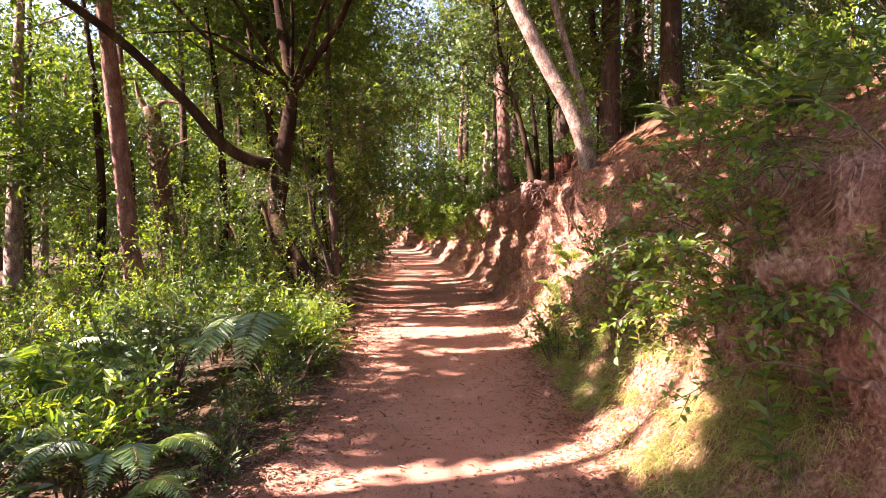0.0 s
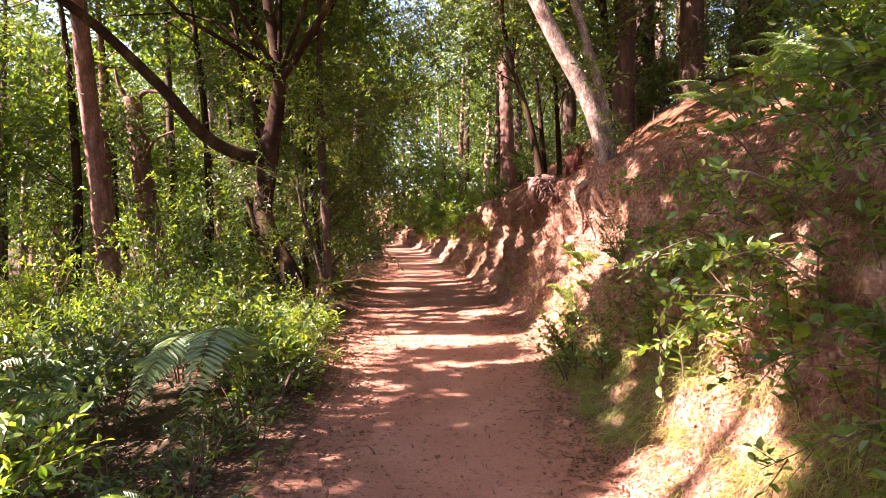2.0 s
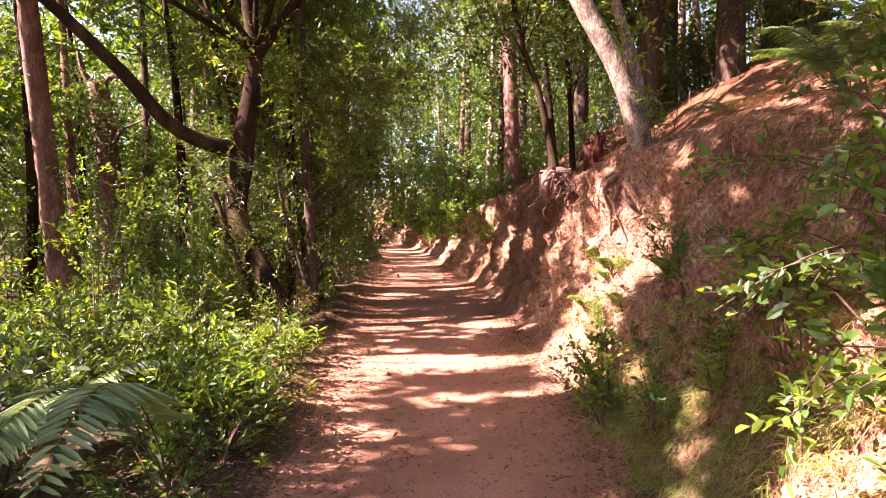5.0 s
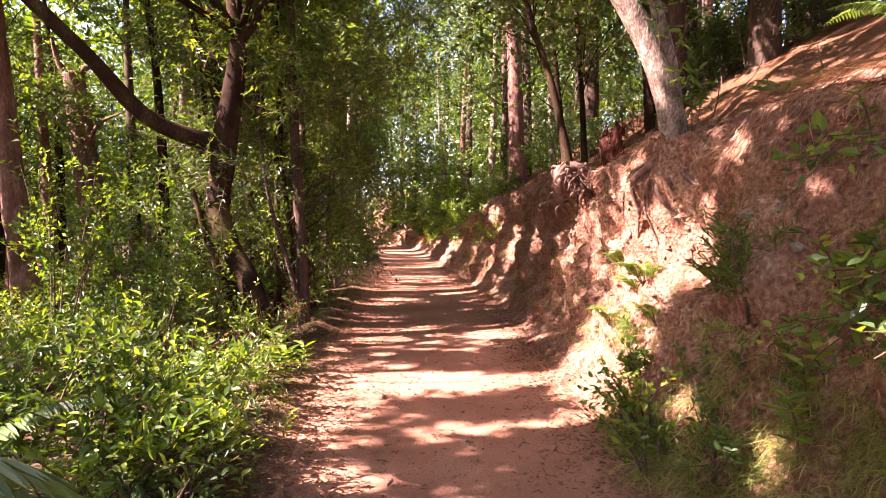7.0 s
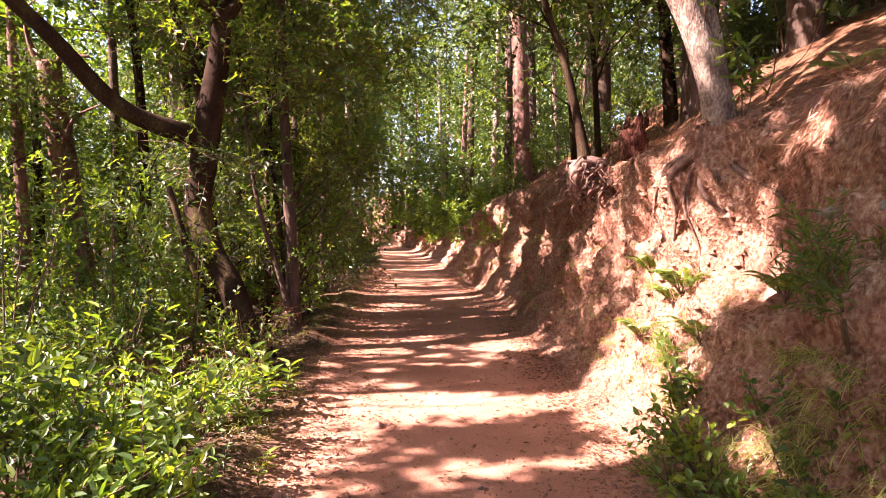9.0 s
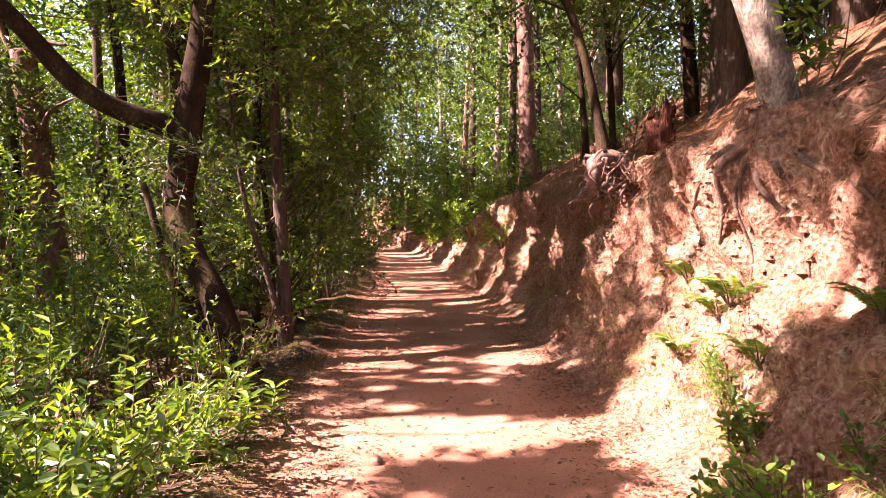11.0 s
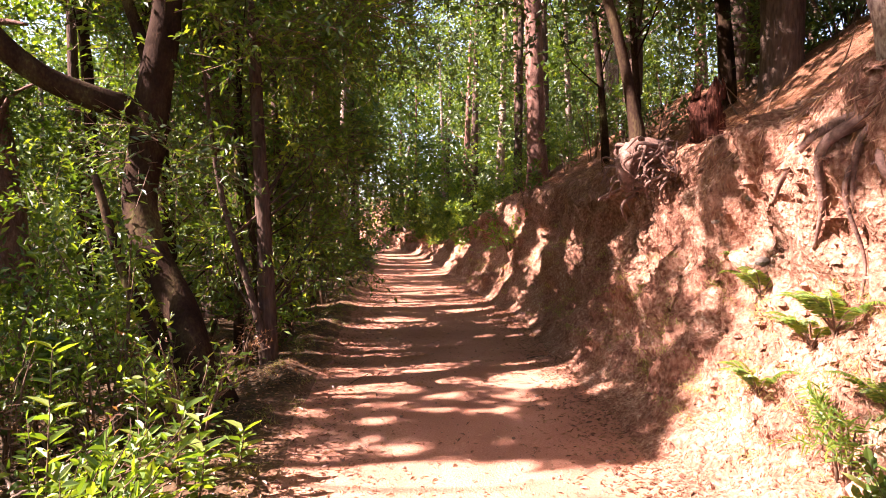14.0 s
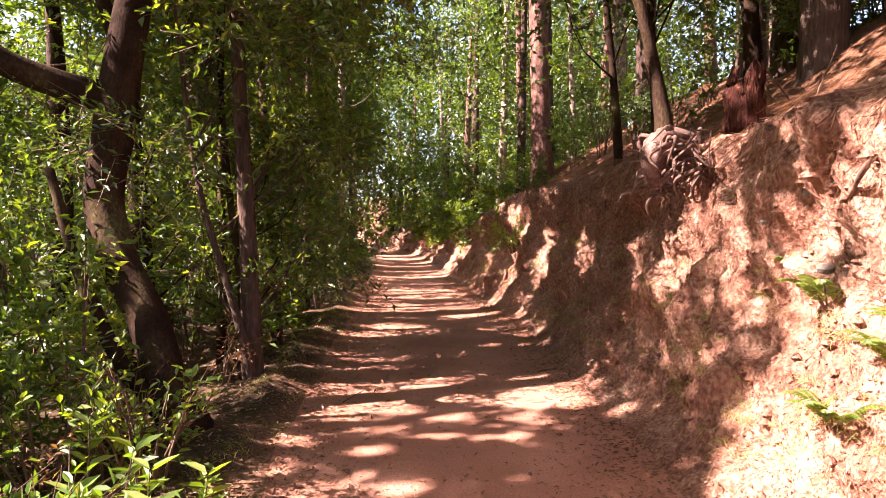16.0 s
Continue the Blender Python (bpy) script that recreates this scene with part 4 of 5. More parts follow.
def herb(at, h, leaf, n, seed, label, mat=None, lean=(0, 0), width=0.38):
    """An upright stem with long leaves in whorls."""
    rng = np.random.default_rng(seed)
    e = thing("herb", at, label, "plant", "verge herbs")
    a = np.array(at)
    top = a + [lean[0], lean[1], h]
    part("stem", tube([a - [0, 0, 0.04], (a + top) / 2 + rng.normal(0, 0.02, 3), top], [0.008, 0.006, 0.003], 5), TWIG, e)
    u = np.linspace(0.2, 1, n)
    ang = np.arange(n) * 2.4
    P = a + (top - a) * u[:, None]
    D = np.stack([np.cos(ang), np.sin(ang), 0.35 + 0.5 * u], -1)
    L = leaf * rng.uniform(0.75, 1.2, n)
    part("leaves", blades(P, D, np.repeat([[0, 0, 1.0]], n, 0) + rng.normal(0, 0.2, (n, 3)), L, L * width, True, 0.15, 0.3), mat or LIGHTLEAF, e, smooth=False)["kind"] = "stuff"


def verge_plants():
    fern(on_floor(-1.95, 3.7), 0.8, 6, 1, -0.7, 2.6, 1.05, curl=2.4, label="pale sunlit bracken fern beside the trail")
    fern(on_floor(-1.8, 3.3), 0.6, 4, 9, -0.7, 2.8, 0.9, curl=2.4, label="pale sunlit bracken fern beside the trail")
    fern(on_floor(-1.5, 5.6), 1.35, 3, 2, -1.75, 0.8, 1.0, curl=2.55, label="tall blue-green bracken fern at the trail edge")
    fern(on_floor(-2.2, 2.6), 0.8, 6, 5, 0, 6.0, 0.8)
    far = np.random.default_rng(15)
    for k in range(9):
        fern(on_floor(far.uniform(-4.4, -2.2), 3.5 + 3.2 * (k + far.uniform(0, 1)) / 9), far.uniform(1.0, 1.3), 4, 1600 + k, far.uniform(-1.2, 0.6), 4.5, 1.0, mat=LEAF if k % 3 else FERN, label="green bracken fern standing in the undergrowth")
    x, y, z = on_hill(2.75, 4.6)
    fern((x, y, z), 0.9, 6, 6, 3.3, 2.4, 0.7, label="large fern hanging from the hillside")
    x, y, z = on_hill(3.3, 5.6)
    fern((x, y, z), 1.0, 6, 7, 3.4, 3.4, 0.7, label="large fern hanging from the hillside")
    shrub(*on_bank(6.75, 0.42), 0.28, 0.5, 930, 0.09, LEAF, "dense dark feathery bush growing from the bank", n=60, per=12, width=0.14, fine=False, length=0.3, group="bank bushes")
    shrub(*on_bank(8.6, 0.2), 0.2, 0.32, 931, 0.08, LIGHTLEAF, "small bright feathery bush on the bank", n=40, per=12, width=0.14, fine=False, length=0.22, group="bank bushes")
    for k, (y, a, L) in enumerate(((9.86, 0.44, 0.3), (9.3, 0.37, 0.28), (9.35, 0.25, 0.26), (9.0, 0.4, 0.34), (8.5, 0.3, 0.3), (10.4, 0.5, 0.22), (7.6, 0.45, 0.28), (12.6, 0.3, 0.3), (3.6, 0.5, 0.4))):
        fern(on_bank(y, a), L, 9, 20 + k, 3.5, 5.5, 1.15, LIGHTLEAF, curl=1.9, label="small bright fern tuft on the bank", group="bank ferns")
    for k, (x, y) in enumerate(((2.75, 8.2), (4.6, 11.2), (4.2, 11.6), (5.0, 10.6), (3.6, 6.8))):
        fern(on_hill(x, y), 0.4, 6, 40 + k, 3.3, 5.0, 0.6, label="small fern on the needle-covered slope", group="slope ferns")
    lab = "arching bramble shoot with light green leaves hanging off the bank"
    rng = np.random.default_rng(8)
    for k in range(38):
        y = rng.uniform(2.6, 5.4)
        a = rng.uniform(0.45, 1.0)
        s = np.array(on_bank(y, a))
        out = rng.uniform(0.35, 0.8)
        e = s + [-out, rng.uniform(0.0, 0.6), rng.uniform(-0.25, 0.35)]
        shoot([s, (s + e) / 2 + [0, 0, 0.16], e], 0.007, rng.uniform(0.05, 0.085), (LIGHTLEAF, LIGHTLEAF, LEAF)[k % 3], 1060 + k, lab, n=12)
    for k in range(14):
        x, y = rng.uniform(2.6, 3.6), rng.uniform(3.2, 6.2)
        s = np.array(on_hill(x, y))
        e = s + [-rng.uniform(0.2, 0.7), rng.uniform(-0.3, 0.4), rng.uniform(0.3, 0.9)]
        shoot([s, (s + e) / 2 + [0.1, 0, 0.12], e], 0.008, rng.uniform(0.06, 0.1), (LEAF, LIGHTLEAF)[k % 2], 90 + k, "leafy bramble shoot rising from the hillside", n=12)
    for k in range(16):
        x, y = rng.uniform(2.6, 4.4), rng.uniform(3.6, 7.0)
        shrub(*on_hill(x, y), 0.35, rng.uniform(0.3, 0.7), 1700 + k, 0.07, (LEAF, LIGHTLEAF, DARKLEAF)[k % 3], "tangled green bramble on the needle slope", n=34, per=7, width=0.5, fine=False, group="slope brambles", length=0.35)
    for k in range(6):
        fern(on_hill(rng.uniform(2.5, 3.8), rng.uniform(4.6, 7.6)), rng.uniform(0.5, 0.9), 5, 1740 + k, 3.3, 3.6, 0.8, label="large fern hanging from the hillside")
    for k in range(9):
        x, y = -1.38 - rng.uniform(0, 0.3), 3.9 + 0.3 * k
        shrub(*on_floor(x, y), 0.3, rng.uniform(0.2, 0.38), 1850 + k, 0.055, (DARKLEAF, LEAF)[k % 2], "low dark green shrub in the shaded verge", n=26, per=8, group="undergrowth", length=0.22)
    for k in range(44):
        y = rng.uniform(2.8, 6.4)
        herb(on_bank(y, rng.uniform(0.28, 0.85)), rng.uniform(0.1, 0.3), rng.uniform(0.06, 0.1), 11, 1800 + k, "small leafy plant rooted in the bank face", (LIGHTLEAF, LEAF, LIGHTLEAF)[k % 3], (-0.1, -0.02), 0.5)
    for k in range(26):
        y = rng.uniform(3.2, 8.6)
        x = float(interp(y, LEFT)) - rng.uniform(0.02, 0.5)
        herb(on_floor(x, y), rng.uniform(0.08, 0.24), rng.uniform(0.05, 0.09), 9, 1760 + k, "small leafy seedling in the shaded verge", (LEAF, DARKLEAF, LIGHTLEAF)[k % 3], (0.03, -0.02), 0.5)
    shoot([(2.0, 4.0, 0.8), (1.85, 3.95, 1.1), (1.68, 3.96, 1.16)], 0.006, 0.11, LIGHTLEAF, 120, "broad-leaved sprig hanging off the bank", n=4, per=4, length=0.1)
    shoot([on_bank(4.9, 0.6), (1.75, 4.8, 1.55), (1.35, 4.67, 1.49), (1.1, 4.75, 1.3)], 0.006, 0.07, LEAF, 121, lab, n=10)
    for k, (y, a, h, lf) in enumerate(((5.35, 0.3, 0.85, 0.16), (5.5, 0.34, 0.75, 0.15), (5.1, 0.24, 0.4, 0.11), (3.4, 0.3, 0.5, 0.13), (3.2, 0.22, 0.45, 0.12), (3.3, 0.4, 0.5, 0.12), (6.25, 0.26, 0.35, 0.13), (6.35, 0.3, 0.3, 0.12), (6.1, 0.22, 0.3, 0.12), (3.0, 0.15, 0.4, 0.12), (4.0, 0.45, 0.4, 0.12), (3.9, 0.55, 0.4, 0.11), (8.15, 0.12, 0.3, 0.1), (8.3, 0.16, 0.25, 0.1))):
        herb(on_bank(y, a), h, lf, 15, 140 + k, "leafy green herb on the grassy bank foot", (LIGHTLEAF, LEAF)[k % 2], (-0.08, -0.03))
    for k, (x, y, h) in enumerate(((-1.7, 9.2, 0.45), (-1.6, 9.0, 0.35), (-1.85, 9.35, 0.5), (-1.95, 9.0, 0.45), (-1.55, 9.5, 0.3), (-2.15, 9.5, 0.55), (-2.3, 8.8, 0.7), (-1.75, 8.7, 0.4), (-2.6, 9.3, 0.9), (-3.0, 9.0, 1.0))):
        herb(on_floor(x, y), h, 0.13, 18, 170 + k, "tall leafy herb in the sunlit trail verge", LIGHTLEAF, (0.06, -0.02))
    for k, (p, q) in enumerate((((2.22, 8.72, 2.35), (1.96, 8.62, 3.3)), ((2.15, 8.7, 2.3), (2.2, 8.6, 3.0)), ((1.9, 8.66, 3.2), (1.6, 8.6, 4.0)), ((2.0, 8.64, 3.1), (2.05, 8.55, 3.7)))):
        m = [(p[0] + q[0]) / 2 + 0.06, (p[1] + q[1]) / 2 - 0.05, (p[2] + q[2]) / 2]
        shoot([p, m, q], 0.006, 0.1, LIGHTLEAF, 180 + k, "thin leafy vine climbing the pale trunk", n=11, per=4, width=0.4, length=0.16, category="vine", name="vine")
    # low shrubs at the bank foot
    for k, (y, a, r, h) in enumerate(((7.2, 0.09, 0.36, 0.45), (7.0, 0.2, 0.36, 0.4), (7.5, 0.04, 0.28, 0.3), (6.6, 0.1, 0.35, 0.35), (6.9, 0.03, 0.3, 0.3), (8.0, 0.13, 0.22, 0.22))):
        shrub(*on_bank(y, a), r, h, 950 + k, 0.06, (LIGHTLEAF, LEAF)[k % 2], "low broad-leaved bramble at the bank foot", n=34, per=6, width=0.62, group="bank foot shrubs", length=0.25)
    # dry bracken below the laurel
    rng = np.random.default_rng(12)
    for k in range(13):
        x, y = rng.uniform(-5.2, -2.3), rng.uniform(9.6, 12.6)
        shrub(*on_floor(x, y), 0.4, rng.uniform(0.35, 0.6), 980 + k, 0.06, DEADLEAF, "dry brown bracken under the trees", n=30, per=8, width=0.3, fine=False, category="dry fern", group="dry bracken")
    for k, (x, y, h, r) in enumerate(((-3.5, 10.2, 2.1, 0.8), (-3.0, 10.9, 1.7, 0.7), (-4.2, 9.6, 2.0, 0.9), (-4.8, 10.8, 2.5, 0.9), (-3.9, 12.3, 2.4, 0.9), (-5.6, 9.2, 2.0, 0.9), (-5.2, 13.2, 2.6, 1.0), (-7.5, 12.8, 2.6, 1.1), (-8.4, 10.6, 2.4, 1.1), (-6.9, 16.0, 3.0, 1.2))):
        shrub(*on_floor(x, y), r, h, 1040 + k, 0.095, (LEAF, LIGHTLEAF)[k % 2], "leafy young laurel sapling under the trees", n=85, per=9, fine=False, category="sapling", group="saplings", length=0.5)
    for k in range(8):
        x, y = rng.uniform(-3.6, -1.9), rng.uniform(9.3, 10.6)
        shrub(*on_floor(x, y), 0.4, rng.uniform(0.4, 0.95), 1000 + k, 0.07, LIGHTLEAF, "light green sapling shrub by the laurel", n=30, per=7, group="undergrowth")


def stump_and_roots():
    rng = np.random.default_rng(4)
    x, y, z = on_hill(2.3, 11.6)
    e = thing("stump", (x, y, z), "broken rotten red tree stump on the bank", "stump")
    v, f = tube([(x, y, z - 0.15), (x, y, z + 0.1), (x - 0.02, y, z + 0.28)], [0.13, 0.12, 0.12], 30, 0.9, 0.025, 22)
    k = v[:, 2] > z + 0.1
    v[k, 2] += (vnoise(v[k] * [19, 19, 0.5]) - 0.65) * 0.55 * (v[k, 2] - z - 0.1) / 0.18
    part("body", (v, f), REDWOOD, e)
    for j in range(5):
        a = rng.uniform(0, 6.28)
        s = np.array([x + 0.12 * math.cos(a), y + 0.12 * math.sin(a), z + 0.25])
        part("splinter", tube([s, s + [0.02, 0, 0.1], s + [rng.uniform(-0.06, 0.06), 0, rng.uniform(0.1, 0.2)]], [0.035, 0.02, 0.004], 5, 0.2), REDWOOD, e)
    # root mass under the thin leaning tree
    x, y, z = 1.72, 11.9, 2.5
    e = thing("root_mass", (x, y, z), "tangle of exposed weathered roots on the bank brow", "roots")
    part("root_crown", tube([(x + 0.25, y + 0.1, z - 0.12), (x, y, z - 0.08), (x - 0.14, y - 0.1, z - 0.25), (x - 0.1, y - 0.08, z - 0.5)], [0.12, 0.11, 0.09, 0.03], 20, 0.9, 0.035), ROOT, e)
    for j in range(60):
        s = np.array([x + rng.uniform(-0.1, 0.3), y + rng.uniform(-0.45, 0.35), z + rng.uniform(-0.5, 0.0)])
        m = s + [rng.uniform(-0.25, -0.02), rng.uniform(-0.25, 0.25), rng.uniform(-0.2, 0.1)]
        q = m + [rng.uniform(-0.1, 0.2), rng.uniform(-0.2, 0.2), rng.uniform(-0.2, -0.02)]
        r = rng.uniform(0.005, 0.026)
        part("root", tube([s, m, q], [r, r * 0.7, r * 0.25], 6, 0.2), ROOT, e)
    # roots of the pale tree, over the bare face
    x, y, z = 2.12, 8.8, 2.3
    e = thing("tree_root", (x, y, z), "pale roots of the leaning tree gripping the bank", "roots")
    for j, (dy, dn, r) in enumerate(((-0.55, -0.5, 0.045), (-0.25, -0.65, 0.035), (0.1, -0.4, 0.035), (0.45, -0.55, 0.045), (0.8, -0.35, 0.045), (-0.9, -0.35, 0.045), (0.25, -0.85, 0.022))):
        p = [np.array([x, y, z])]
        for u in (0.35, 0.7, 1.0):
            a = np.clip(0.78 + dn * 0.42 * u, 0, 1)
            q = np.array(on_bank(y + dy * u, a))
            p.append(q + [-0.01, 0, 0.0])
        part("root", tube(p, [r, r * 0.6, r * 0.4, r * 0.15], 8, 0.25, 0.05), ROOT, e)
    rng = np.random.default_rng(6)
    for k, (y, a, s) in enumerate(((10.5, 0.62, 0.13), (10.3, 0.58, 0.11), (10.15, 0.6, 0.12), (10.35, 0.65, 0.1), (9.95, 0.57, 0.1), (10.05, 0.52, 0.09), (9.75, 0.55, 0.09), (7.35, 0.62, 0.13), (7.15, 0.6, 0.11), (7.2, 0.66, 0.12), (6.9, 0.63, 0.1), (6.7, 0.57, 0.09), (10.3, 0.66, 0.1), (10.05, 0.62, 0.08), (9.9, 0.67, 0.07), (8.0, 0.62, 0.09), (7.6, 0.64, 0.1), (7.45, 0.58, 0.08), (7.8, 0.55, 0.06), (9.6, 0.64, 0.06), (8.3, 0.58, 0.06), (10.6, 0.6, 0.06))):
        rock(on_bank(y, a), s * 0.55, k, ROCK, "pale grey stone embedded in the bank", s * 0.6)
    rock(on_trail(-0.63, 8.9), 0.045, 90, PEBBLE, "small dark stone lying on the trail")
    for k in range(46):
        yy = rng.uniform(2.5, 15)
        xx = rng.uniform(float(interp(yy, LEFT)), float(interp(yy, RIGHT)))
        rock(on_trail(xx, yy), rng.uniform(0.008, 0.02), 100 + k, PEBBLE, "small brown pebble on the dirt trail", group="trail pebbles", name="pebble")
    # fallen sticks
    for k, (x, y, a, L, r, m) in enumerate(((-2.55, 9.0, 2.4, 0.9, 0.012, PALE), (-2.0, 7.6, 0.4, 0.6, 0.01, TWIG), (-1.2, 12.0, 1.2, 0.4, 0.007, TWIG), (0.7, 6.1, 0.3, 0.16, 0.005, TWIG), (-0.5, 5.2, 2.0, 0.14, 0.005, TWIG), (0.8, 13.2, 0.5, 0.3, 0.008, TWIG), (-2.9, 8.3, 0.9, 1.1, 0.014, PALE))):
        z = float(floor_z(np.array([x]), np.array([y]))[0]) if x < -1.5 else float(trail_z(np.array([x]), np.array([y]))[0])
        dx, dy = math.cos(a) * L, math.sin(a) * L
        up = 0.35 * L if m is PALE else 0.01
        tagged(mesh_object("fallen_stick", tube([(x, y, z + r), (x + dx / 2, y + dy / 2 + 0.02, z + r + up / 2), (x + dx, y + dy, z + r + up)], [r, r * 0.9, r * 0.5], 6, 0.15), m), "dry fallen stick lying on the ground", "stick", "fallen sticks")
    # thin dead twigs on the brow
    for k in range(12):
        x, y = rng.uniform(2.4, 3.3), rng.uniform(7.5, 12.5)
        _, _, z = on_hill(x, y)
        d = rng.normal(0, 0.25, 3)
        tagged(mesh_object("dead_twig", tube([(x, y, z), (x + d[0] * 0.6, y + d[1] * 0.5, z + 0.1), (x + d[0] * 1.4, y + d[1], z + 0.25 + d[2] * 0.4)], [0.008, 0.006, 0.002], 5, 0.1), TWIG), "dry dead twig among pine needles", "twig", "dead twigs")


def on_trail(x, y):
    return x, y, float(trail_z(np.array([x]), np.array([y]))[0])


def rock(at, s, seed, mat, label, sink=0.0, group="", name="stone"):
    bm = bmesh.new()
    bmesh.ops.create_icosphere(bm, subdivisions=3 if s > 0.06 else 2, radius=1.0)
    rng = np.random.default_rng(seed)
    st = np.array([rng.uniform(0.8, 1.2), rng.uniform(0.9, 1.5), rng.uniform(0.6, 0.9)])
    co = np.array([v.co for v in bm.verts])
    for v, c in zip(bm.verts, co * st * s * (0.65 + 0.7 * fbm(co * 1.6 + seed, 3))[:, None]):
        v.co = c
    me = bpy.data.meshes.new(name)
    bm.to_mesh(me)
    bm.free()
    me.materials.append(mat)
    ob = new(name, me)
    ob.location = Vector(at) + Vector((sink, 0, s * 0.25 if not sink else 0))
    tagged(ob, label, "stone", group or "bank stones")


def loose_cover():
    """Straw, needles, grass and fallen leaves, past counting."""
    rng = np.random.default_rng(9)
    # hanging straw and rootlets on the bank face
    n = 95000
    y = 2.0 + 22 * rng.uniform(0, 1, n) ** 1.7
    a = rng.uniform(0.12, 1.0, n)
    k = fbm(p3(y * 1.1, a * 3.2, 3.0), 3) > 0.5 - 0.16 * (a > 0.6)
    y, a = y[k], a[k]
    P = np.stack(bank_point(y, a), -1)
    m = len(P)
    D = np.stack([-0.3 + rng.normal(0, 0.3, m), rng.normal(0, 0.55, m), -0.8 + rng.normal(0, 0.4, m)], -1)
    L = rng.uniform(0.03, 0.075, m) + 0.1 * (a > 0.75) * rng.uniform(0, 1, m)
    tagged(mesh_object("dry_straw", blades(P + [-0.015, 0, 0.02], D, np.tile([-1.0, 0, 0.3], (m, 1)) + rng.normal(0, 0.4, (m, 3)), L, rng.uniform(0.0014, 0.0032, m), False, 0, -0.12), STRAW, smooth=False),
           "brown dry straw and rootlets hanging on the bank", "dry straw", kind="stuff")
    # needles over the slope
    n = 64000
    y = 3 + 19 * rng.uniform(0, 1, n) ** 1.3
    x = interp(y, RIGHT) + 1.15 + 4.2 * rng.uniform(0, 1, n) ** 1.4
    P = np.stack([x, y, hill_z(x, y) + 0.008], -1)
    D = np.stack([rng.normal(-0.15, 1, n), rng.normal(0, 1, n), rng.normal(0, 0.25, n)], -1)
    D[:, 2] += 0.6 * D[:, 0]
    tagged(mesh_object("pine_needles", blades(P + rng.normal(0, 0.008, P.shape), D, np.tile([-0.5, 0, 1.0], (n, 1)), rng.uniform(0.03, 0.085, n), rng.uniform(0.0012, 0.0026, n), False, 0, 0.08), STRAW, smooth=False),
           "reddish fallen pine needles on the slope", "pine needles", kind="stuff")
    # dead leaves: thick along both verges, few in the tread
    n = 42000
    y = 2.2 + 24 * rng.uniform(0, 1, n) ** 1.4
    xl, xr = interp(y, LEFT), interp(y, RIGHT)
    u = rng.choice([0, 1, 2, 3], n, p=[0.42, 0.33, 0.1, 0.15])
    x = np.where(u == 0, xl - 0.1 + np.abs(rng.normal(0, 0.38, n)) * np.where(rng.uniform(0, 1, n) < 0.55, -1.6, 1), np.where(u == 1, xr + 0.1 - np.abs(rng.normal(0, 0.3, n)), np.where(u == 2, rng.uniform(xl, xr), xl - rng.uniform(0.3, 3, n))))
    z = np.where(x < left_edge(y), floor_z(x, y), trail_z(x, y)) + 0.006
    keep = x < right_edge(y)
    P = np.stack([x, y, z], -1)[keep]
    m = len(P)
    tagged(mesh_object("leaf_litter", blades(P, np.stack([rng.normal(0, 1, m), rng.normal(0, 1, m), rng.normal(0.1, 0.2, m)], -1), np.tile([0, 0, 1.0], (m, 1)) + rng.normal(0, 0.25, (m, 3)), rng.uniform(0.02, 0.065, m), rng.uniform(0.008, 0.024, m), False, 0.2, 0.1), DEADLEAF, smooth=False),
           "curled brown dead leaves along the trail edges", "leaf litter", kind="stuff")
    n = 16000
    y = 2.2 + 14 * rng.uniform(0, 1, n) ** 1.2
    a = rng.uniform(0, 0.5, n) ** 1.3
    P = np.stack(bank_point(y, a), -1) + [-0.012, 0, 0.012]
    tagged(mesh_object("bank_litter", blades(P, np.stack([-0.4 + rng.normal(0, 0.5, n), rng.normal(0, 0.8, n), -0.4 + rng.normal(0, 0.4, n)], -1), np.tile([-1.0, 0, 0.7], (n, 1)) + rng.normal(0, 0.3, (n, 3)), rng.uniform(0.012, 0.036, n), rng.uniform(0.005, 0.013, n), False, 0.2, 0.1), DEADLEAF, smooth=False),
           "dead leaves and twigs caught on the bank", "leaf litter", kind="stuff")
    # gravel grit in the tread
    n = 5000
    y = 2.2 + 14 * rng.uniform(0, 1, n) ** 1.5
    x = interp(y, LEFT) + rng.uniform(0, 1, n) * (interp(y, RIGHT) - interp(y, LEFT))
    P = np.stack([x, y, trail_z(x, y)], -1)
    c = np.array([[-1, -1, -0.3], [1, -1, -0.3], [1, 1, -0.3], [-1, 1, -0.3], [-0.5, -0.6, 0.8], [0.6, -0.4, 0.7], [0.5, 0.6, 0.9], [-0.6, 0.5, 0.6]])
    s = (0.0022 + 0.006 * rng.uniform(0, 1, n) ** 4)[:, None, None]
    v = (P[:, None] + c[None] * s * rng.uniform(0.6, 1.3, (n, 8, 3))).reshape(-1, 3)
    q = np.array([[4, 5, 6, 7], [0, 1, 5, 4], [1, 2, 6, 5], [2, 3, 7, 6], [3, 0, 4, 7]])
    tagged(mesh_object("grit", (v, (np.arange(n)[:, None, None] * 8 + q[None]).reshape(-1, 4)), PEBBLE, smooth=False), "fine brown grit scattered over the trail", "gravel", kind="stuff")
    n = 5500
    y = 2.2 + 12 * rng.uniform(0, 1, n)
    P = np.stack(bank_point(y, rng.uniform(0.02, 0.98, n)), -1)
    s = (0.006 + 0.03 * rng.uniform(0, 1, n) ** 3)[:, None, None]
    v = (P[:, None] + c[None] * s * rng.uniform(0.5, 1.4, (n, 8, 3))).reshape(-1, 3)
    tagged(mesh_object("soil_clods", (v, (np.arange(n)[:, None, None] * 8 + q[None]).reshape(-1, 4)), BANK), "crumbling reddish soil clods on the bank face", "soil", kind="stuff")
    # grass on the bank foot and in tufts
    C = []
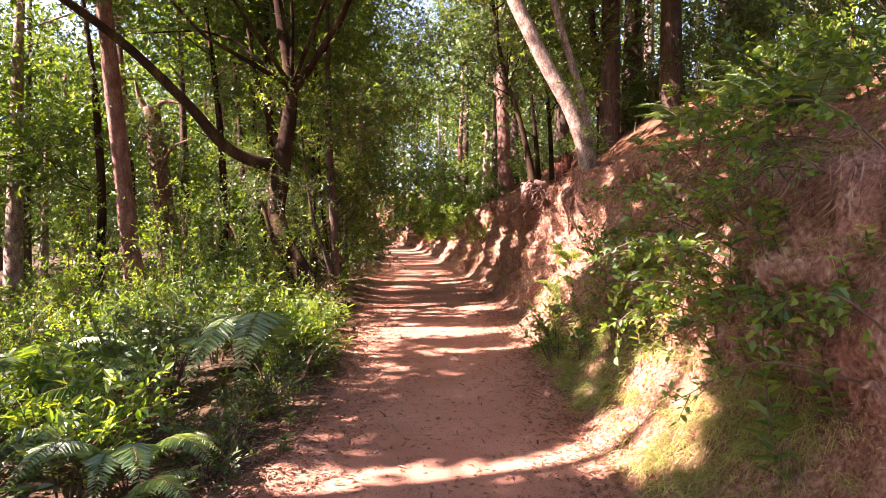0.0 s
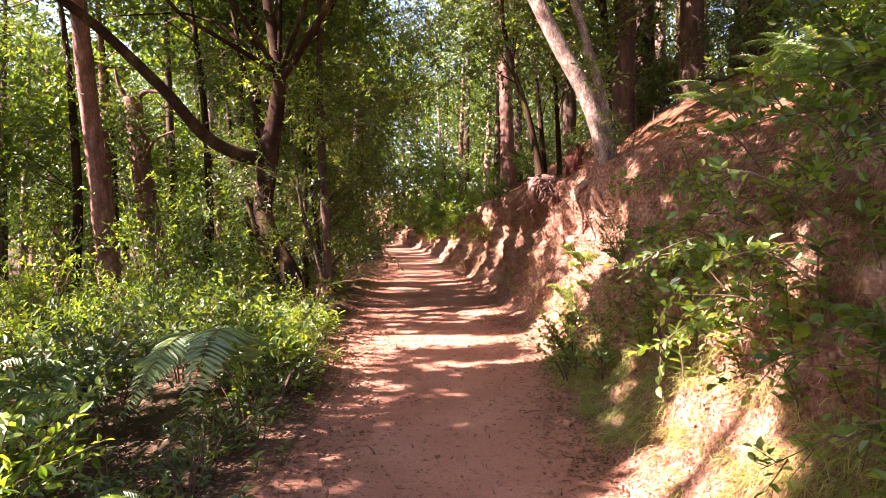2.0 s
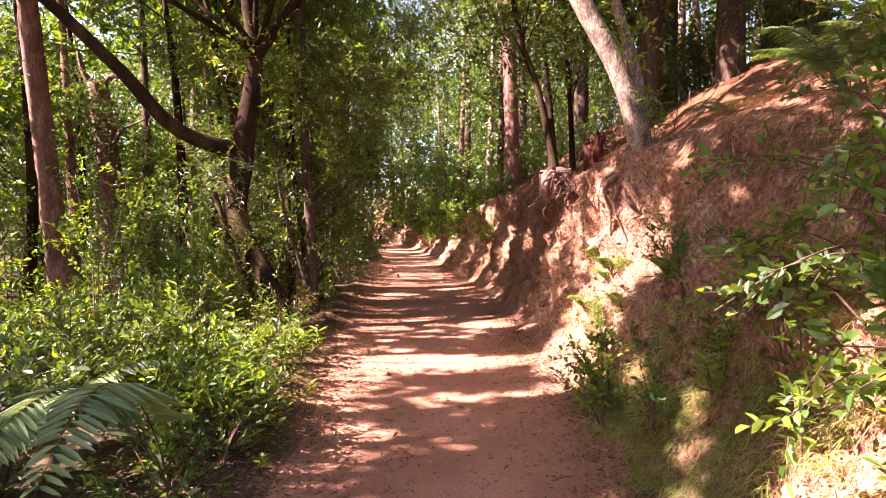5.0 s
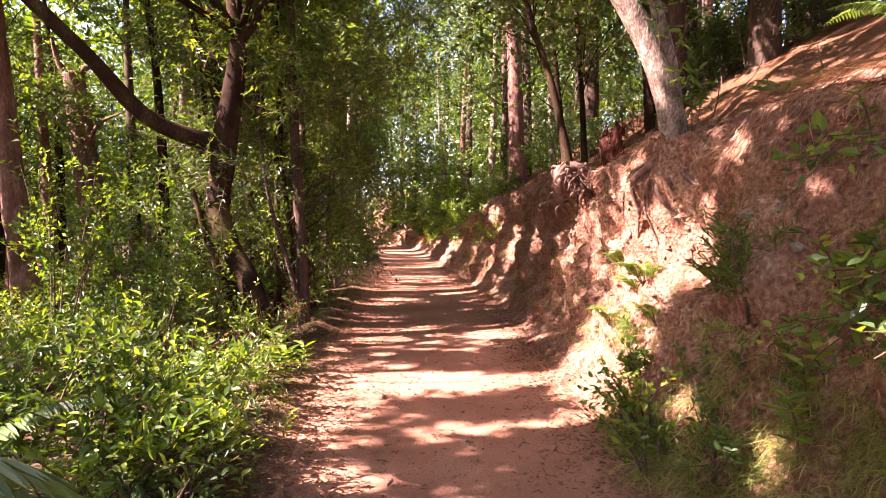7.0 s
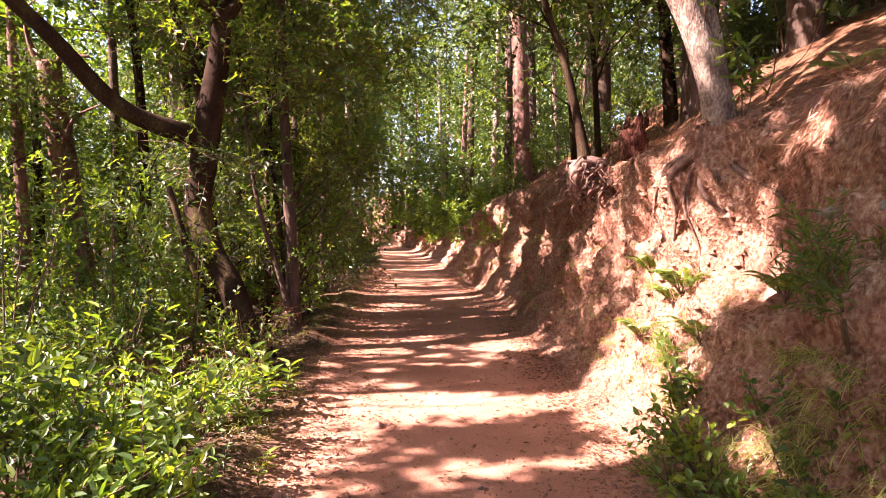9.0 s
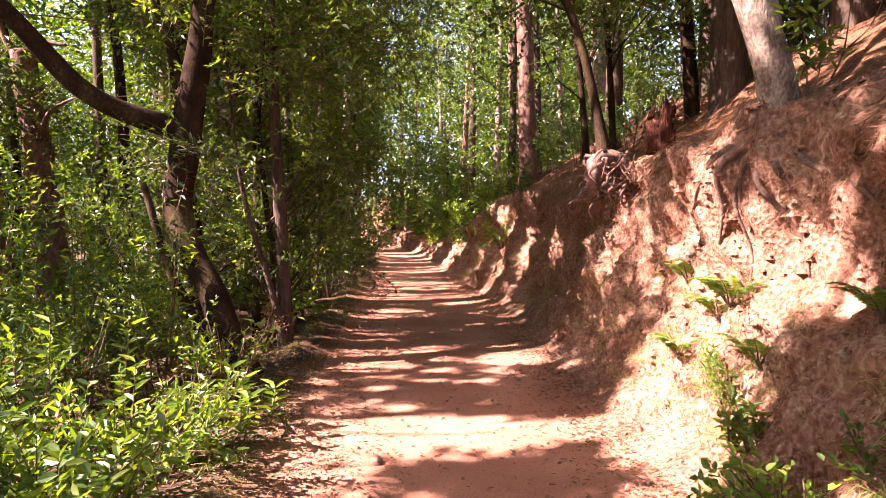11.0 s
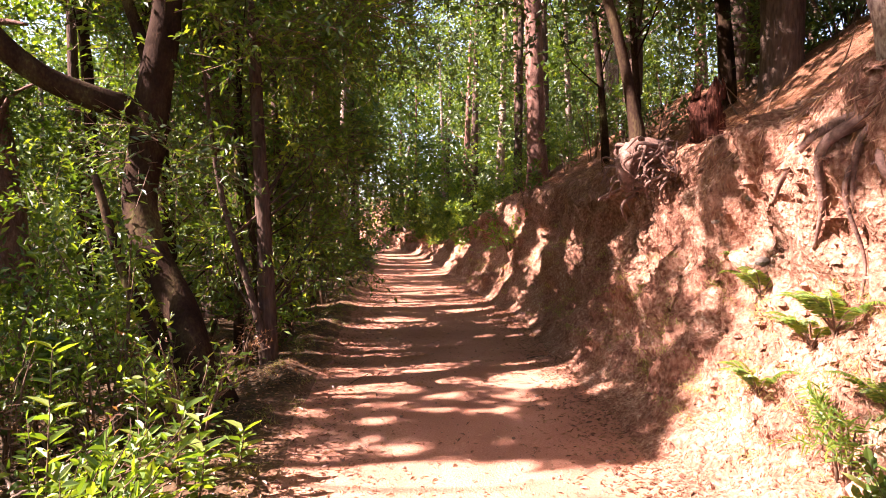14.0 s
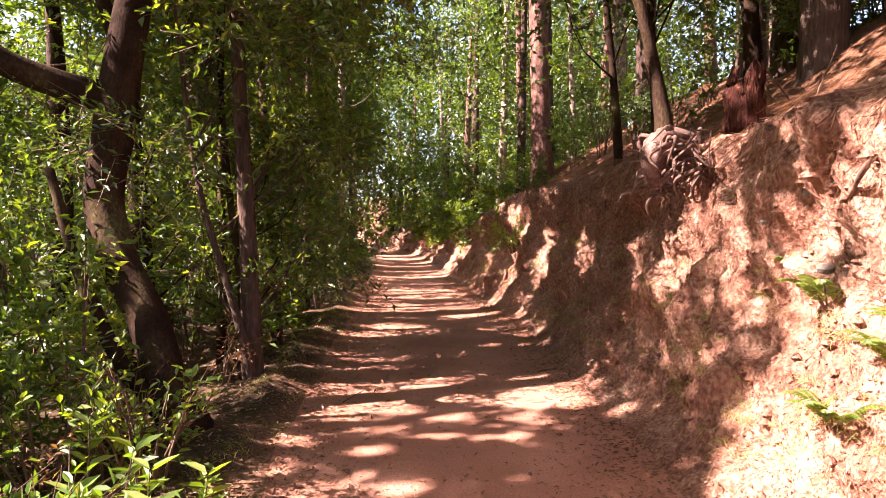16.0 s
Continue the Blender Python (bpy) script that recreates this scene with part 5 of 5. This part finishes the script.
    for _ in range(400):
        y = rng.uniform(2.6, 8.2)
        if 4.0 < y < 5.05 and rng.uniform() < 0.5:
            continue
        C.append((*on_bank(y, rng.uniform(0.0, 0.34) * (1 if y < 6.5 else 0.5)), rng.uniform(0.06, 0.15), 1.0))
    for _ in range(170):
        C.append((*on_bank(rng.uniform(2.8, 6.5), rng.uniform(0.3, 0.9)), rng.uniform(0.08, 0.2), 1.0))
    for _ in range(150):
        C.append((*on_bank(rng.uniform(8.2, 13), rng.uniform(0.12, 0.5)), rng.uniform(0.05, 0.13), 0.5))
    for _ in range(110):
        y = rng.uniform(13, 24)
        C.append((*on_bank(y, rng.uniform(0.05, 0.6)), rng.uniform(0.1, 0.22), 0.8))
    for _ in range(90):
        y = rng.uniform(7.5, 26)
        C.append((*on_floor(float(interp(y, LEFT)) - rng.uniform(0.0, 0.5), y), rng.uniform(0.06, 0.2), 0.6))
    soft = []
    for _ in range(460):
        y = rng.uniform(3.0, 7.2)
        if 4.0 < y < 5.05 and rng.uniform() < 0.75:
            continue
        soft.append((*on_bank(y, rng.uniform(0.0, 0.38)), rng.uniform(0.08, 0.25)))
    soft = np.repeat(np.array(soft), 20, 0)
    m = len(soft)
    P = soft[:, :3] + rng.normal(0, 0.055, (m, 3)) * [0.8, 1, 0.3]
    D = np.stack([-0.55 + rng.normal(0, 0.4, m), -0.15 + rng.normal(0, 0.45, m), 0.6 + rng.normal(0, 0.3, m)], -1)
    tagged(mesh_object("soft_grass", strands(P, D, soft[:, 3] * rng.uniform(0.6, 1.5, m), rng.uniform(0.003, 0.0065, m), 0.75, rng), SOFTGRASS, smooth=False), "long soft green grass drooping over the bank foot", "grass", kind="stuff")
    C = np.array(C)
    per = 36
    m = len(C) * per
    B = np.repeat(C, per, 0)
    P = B[:, :3] + rng.normal(0, 0.05, (m, 3)) * [0.8, 1, 0.3]
    D = np.stack([-0.35 + rng.normal(0, 0.5, m), -0.1 + rng.normal(0, 0.5, m), 0.75 + rng.normal(0, 0.3, m)], -1)
    L = B[:, 3] * rng.uniform(0.5, 1.3, m)
    tagged(mesh_object("grass", strands(P, D, L * 1.2, rng.uniform(0.002, 0.004, m), 0.6, rng), GRASS, smooth=False), "fine green and straw-coloured grass on the bank foot", "grass", kind="stuff")


named_trees()
upslope()
woods()
undergrowth()
thicket()
verge_plants()
stump_and_roots()
loose_cover()
